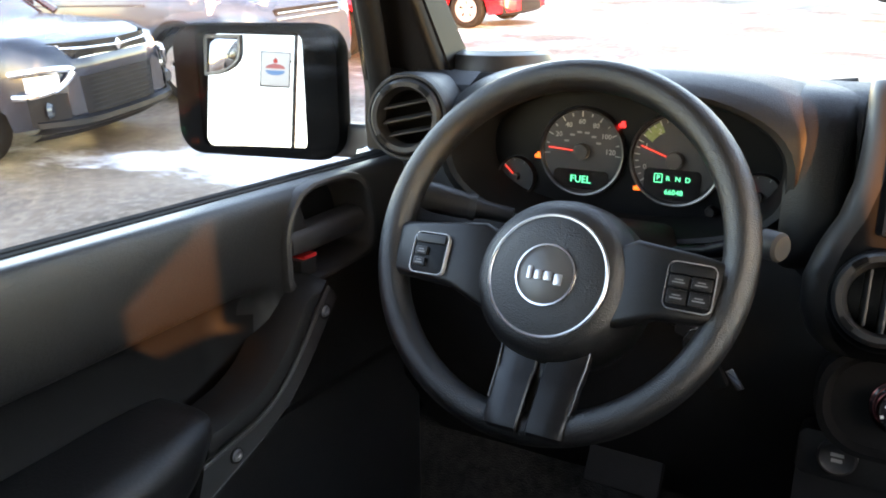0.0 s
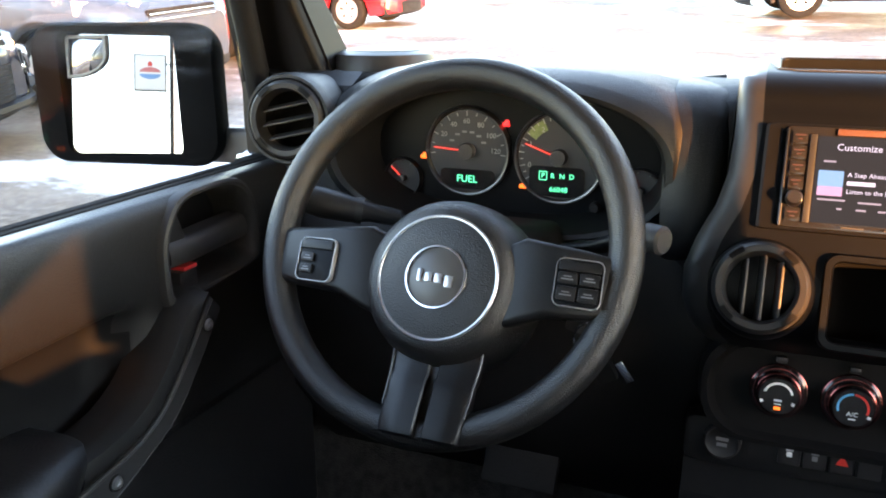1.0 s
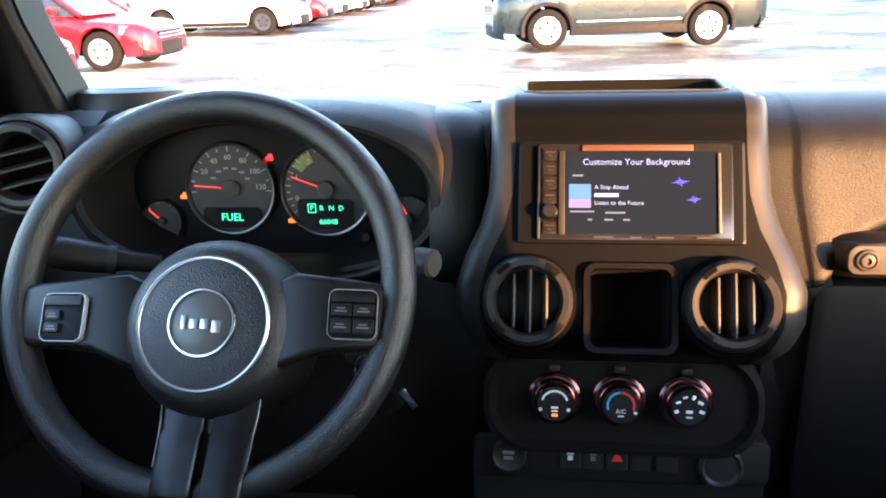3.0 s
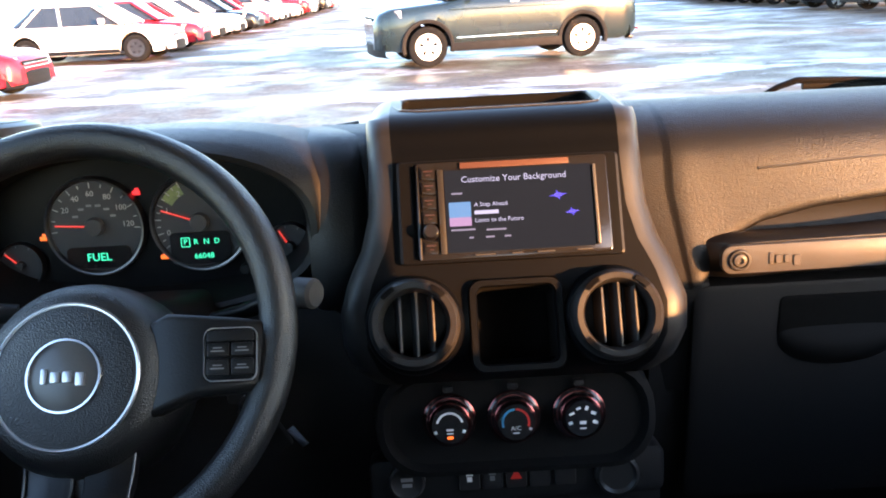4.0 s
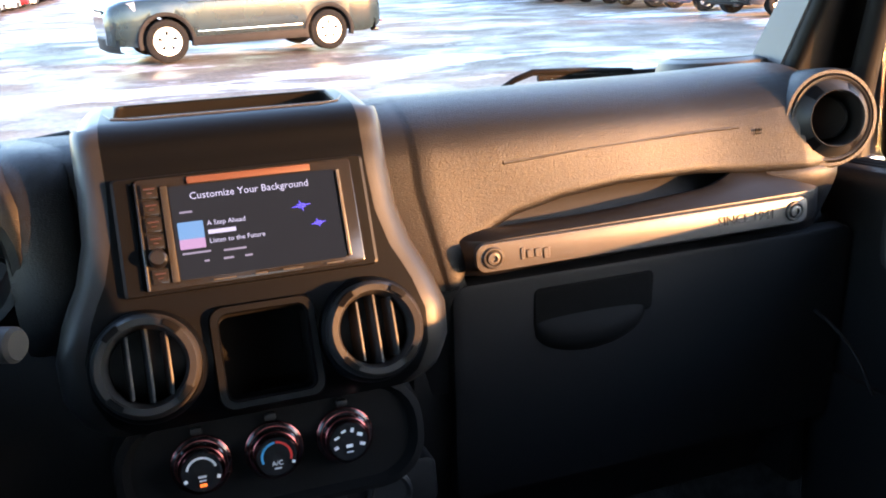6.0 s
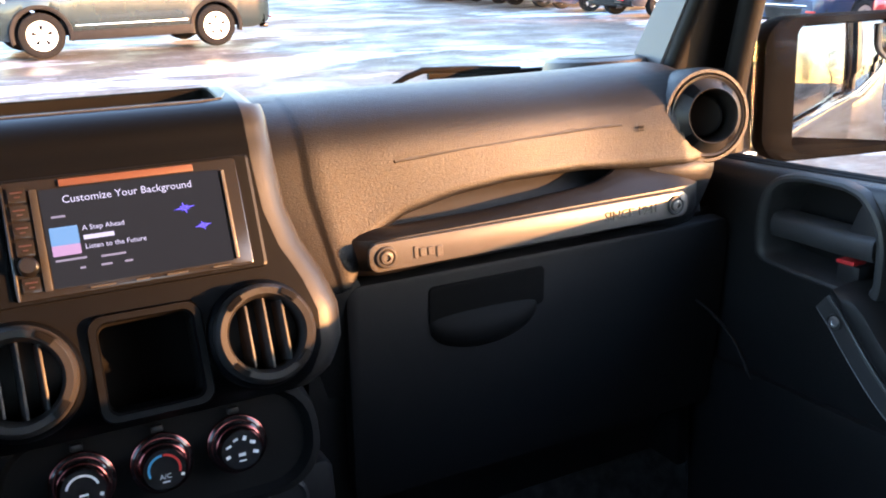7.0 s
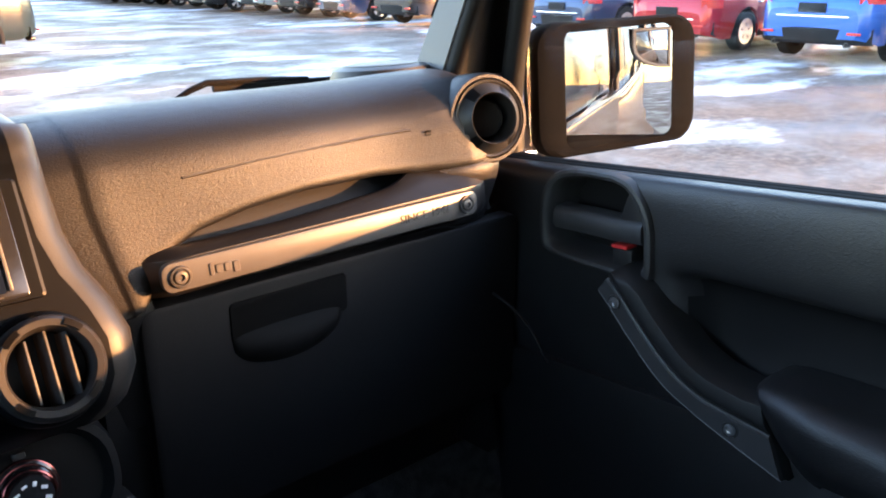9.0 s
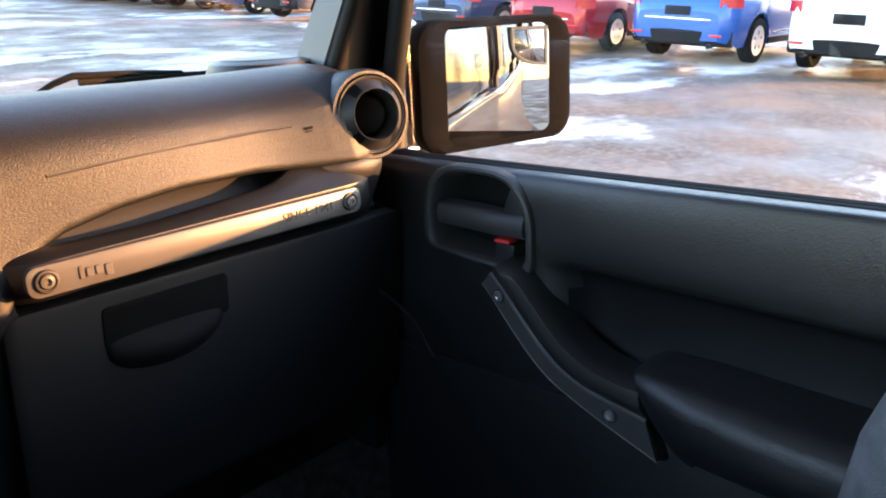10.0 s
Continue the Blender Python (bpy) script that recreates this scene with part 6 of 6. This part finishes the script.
for z in np.linspace(0.37, 0.62, 8):
    part("grille_slat", tube([(bow_x(k) - 0.028, k * NW * 0.66, z) for k in np.linspace(-1, 1, 13)], 0.007, 6), UNDER, near)
part("lower_lip", loft([[(bow_x(k) - dx, k * NW * 0.96, z + 0.03 * abs(k) ** 2) for k in np.linspace(-1, 1, 15)] for dx, z in ((0.02, 0.345), (0.07, 0.325), (0.075, 0.285), (0.03, 0.25), (-0.05, 0.23))], False), FASCIA, near, "black lower lip")
part("badge", box((0.02, 0.075, 0.075), pose(NX - 0.045, 0, 0.825, 45, 0, 0), 0.012), CHROME, near, "bright badge shape")
for sx in (-1, 1):
    C = spline([(bow_x(0.98) + 0.10, sx * NW * 0.99, 0.71), (bow_x(0.85), sx * NW * 0.86, 0.725), (bow_x(0.66) - 0.03, sx * NW * 0.68, 0.715), (bow_x(0.66) - 0.03, sx * NW * 0.70, 0.66), (bow_x(0.80) - 0.02, sx * NW * 0.82, 0.58), (bow_x(0.95), sx * NW * 0.95, 0.55), (bow_x(0.98) + 0.10, sx * NW * 0.99, 0.55)], 4)
    part("chrome_trim", tube(C, 0.022, 8, flat=1.2), CHROME, near, "bright hooked trim")
    pod = part("lamp_pod", loft([[(bow_x(k) - 0.015, sx * NW * k, z) for k in np.linspace(0.72, 0.985, 6)] for z in (0.33, 0.40, 0.50, 0.545)], False), FASCIA, near, "black lamp pod")
    part("fog_lamp", lathe([(0, 0.02), (0.045, 0.018), (0.06, 0.0), (0.07, -0.01)], 20), CARGLASS, pod, "round fog lamp", at=pose(bow_x(0.86) - 0.02, sx * NW * 0.86, 0.44, 0, 0, -90 + sx * 22))
    part("turn_lamp", loft([[(bow_x(k) - 0.012, sx * NW * k, z) for k in np.linspace(0.76, 0.98, 6)] for z in (0.58, 0.62, 0.69)], False), LAMPGLASS, near, "bright bumper lamp")
parked_car(face_right(-8.3, 7.02), "sport_utility_car", "bronze-grey sport utility car parked in the row", BIGSUV, GREYB, ALLOY)
parked_car(face_right(-8.7, 10.3), "hatchback_car", "bright red car parked nose-out in the row", SEDAN, RED, ALLOY)
parked_car(face_right(-8.7, 14.0), "sedan_car", "red sunlit sedan parked nose-out in the row", SEDAN, RED, ALLOY)
parked_car(face_right(-8.5, 21.7), "sedan_car", "white sedan with dark wheels in the row", SEDAN, WHITE, DARKALLOY)
parked_car(pose(1.26, 16.55, 0, 0, 0, 10.5), "sport_utility_car", "dark grey-green sport utility car crossing the lot aisle", BIGSUV, DKGREY, ALLOY)
parked_car(face_right(14.5, 3.75), "crossover_car", "white crossover parked tail-out on the wet lot", SUVC, WHITE, ALLOY)
parked_car(face_right(14.45, 6.25), "crossover_car", "bright blue crossover parked tail-out in the snow", SUVC, BLUE, ALLOY)
parked_car(face_right(14.45, 8.75), "sedan_car", "red sedan parked tail-out beside a blue crossover", SEDAN, RED, ALLOY)
parked_car(face_right(14.6, 11.4), "sedan_car", "deep blue sedan parked tail-out in the row", SEDAN, DKBLUE, ALLOY)
# long rows further off
protos = {}
def row_car(x, y, col, spec, rims):
    key = (col[0], spec["L"])
    at = face_right(x, y, random.uniform(-3, 3))
    lab = col[0].replace("_", " ") + (" sedan" if spec is SEDAN else " crossover") + " parked in the long row"
    if key not in protos:
        protos[key] = parked_car(at, "parked_car", lab, spec, col, rims, detail=1)
        tagged(protos[key], group="cars of the long rows")
    else:
        copy_thing(protos[key], at)
for k, (col, spec) in enumerate(((RED, SEDAN), (WHITE, SEDAN), (WHITE, SEDAN), (BLACK, SEDAN), (RED, SEDAN), (WHITE, SUVC), (SILV, SEDAN), (WHITE, SEDAN), (RED, SUVC), (WHITE, SEDAN), (SILV, SUVC), (BLACK, SUVC), (WHITE, SEDAN), (RED, SEDAN), (SILV, SEDAN), (WHITE, SUVC))):
    row_car(-8.7 + random.uniform(-0.3, 0.2), 24.7 + 2.9 * k, col, spec, ALLOY)
for k in range(16):
    col = (BLACK, DKBLUE, BLACK, SILV, BLACK, GREYB)[k % 6]
    row_car(14.9 + random.uniform(-0.2, 0.3), 17.3 + 2.75 * k, col, (SUVC, SEDAN, SUVC)[k % 3], ALLOY)

# ---- behind the car: what the door mirrors show ----
BARK = material("bare_wood", (0.06, 0.045, 0.035), 0.9, var=0.3, scale=8, bump=0.4, bump_scale=30)
POLE = material("galvanised_pole", (0.30, 0.30, 0.30), 0.5, metal=0.6, var=0.1, scale=5)
def bare_tree(x, y, h):
    t = thing("bare_tree", "leafless winter tree behind the lot", "tree", pose(x, y, 0, 0, 0, random.uniform(0, 360)), "trees behind the lot")
    part("trunk", tube([(0, 0, -0.2), (0.05, 0.03, h * 0.25), (-0.04, 0.08, h * 0.5), (0.06, 0.0, h * 0.8), (0.1, 0.05, h)], 0.1, 7, radii=[0.02 * h, 0.017 * h, 0.012 * h, 0.006 * h, 0.001 * h]), BARK, t)
    bm = bmesh.new()
    for k in range(46):
        z0 = h * random.uniform(0.22, 0.85)
        a, l = random.uniform(0, 6.28), h * random.uniform(0.14, 0.32) * (1.1 - z0 / h * 0.6)
        d = Vector((math.cos(a), math.sin(a), random.uniform(0.3, 0.9)))
        p0 = Vector((0, 0.03, z0))
        p1, p2 = p0 + d * l * 0.5, p0 + d * l + Vector((0, 0, l * 0.15))
        tube([p0, p1, p2], 0.01, 4, bm=bm, radii=[0.005 * h, 0.0035 * h, 0.001 * h])
        for q in range(3):
            b = a + random.uniform(-1, 1)
            s0 = p0.lerp(p2, random.uniform(0.4, 0.9))
            tube([s0, s0 + Vector((math.cos(b), math.sin(b), random.uniform(0.2, 1))) * l * 0.4], 0.01, 4, bm=bm, radii=[0.002 * h, 0.0007 * h])
    tagged(part("branches", bm, BARK, t, "bare branches"), kind="stuff")
    return t
first = bare_tree(-14, -52, 7.5)
for k in range(22):
    x = -40 + 4.3 * k + random.uniform(-1.5, 1.5)
    copy_thing(first, pose(x, -60 + random.uniform(-8, 8), 0, 0, 0, random.uniform(0, 360)) @ Matrix.Diagonal((*[random.uniform(0.6, 1.1)] * 3, 1)))
def street_lamp(x, y, h, turn):
    l = thing("street_lamp", "tall grey street lamp with a curved arm", "street lamp", pose(x, y, 0, 0, 0, turn), "street lamps")
    part("pole", tube([(0, 0, 0), (0, 0, h * 0.6), (0, 0, h)], 0.08, 8, radii=[0.10, 0.08, 0.06]), POLE, l)
    part("arm", tube([(0, 0, h - 0.1), (0.6, 0, h + 0.3), (1.8, 0, h + 0.4)], 0.04, 8), POLE, l)
    part("lamp_head", box((0.6, 0.22, 0.12), pose(2.0, 0, h + 0.38), 0.04), POLE, l)
street_lamp(6.5, -40, 8.0, 180)
street_lamp(2.5, -24, 8.0, 0)

SIGNSTEEL = material("dark_painted_steel", (0.03, 0.03, 0.032), 0.6, var=0.1, scale=5, spec=0.2)
sg = thing("roadside_sign", "white square roadside sign high on a steel pole", "sign", pose(-4.6, -34.0, 0, 0, 0, 180))
part("pole", tube([(-0.85, 0.1, 0), (-0.85, 0.1, 6.0), (-0.85, 0.1, 13.0)], 0.09, 10), SIGNSTEEL, sg, "dark steel pole")
part("panel_frame", box((1.30, 0.08, 1.55), pose(0, 0.02, 8.5), 0.02), SIGNSTEEL, sg, "dark panel frame")
part("panel", box((1.2, 0.12, 1.45), pose(0, 0, 8.5), 0.03), material("white_sign_face", (0.8, 0.8, 0.8), 0.4), sg, "white sign panel")
part("bracket", box((0.5, 0.06, 0.06), pose(-0.75, 0.08, 8.9), 0.01), POLE, sg)
part("red_shape", lathe([(0, 0.002), (0.42, 0.002), (0.42, -0.02)], 24, arc=(0, 180), squash=0.5), material("sign_red", (0.6, 0.16, 0.16), 0.4), sg, "red upper half-oval", at=pose(0, -0.07, 8.52))
part("blue_shape", lathe([(0, 0.002), (0.42, 0.002), (0.42, -0.02)], 24, arc=(180, 360), squash=0.5), material("sign_blue", (0.15, 0.32, 0.6), 0.4), sg, "blue lower half-oval", at=pose(0, -0.07, 8.44))
part("red_flame", plate([(-0.08, 0), (0.08, 0), (0.1, 0.12), (0, 0.24), (-0.1, 0.12)], 0.02), material("sign_flame", (0.65, 0.05, 0.04), 0.4), sg, "red flame shape", at=pose(0, -0.075, 8.76))
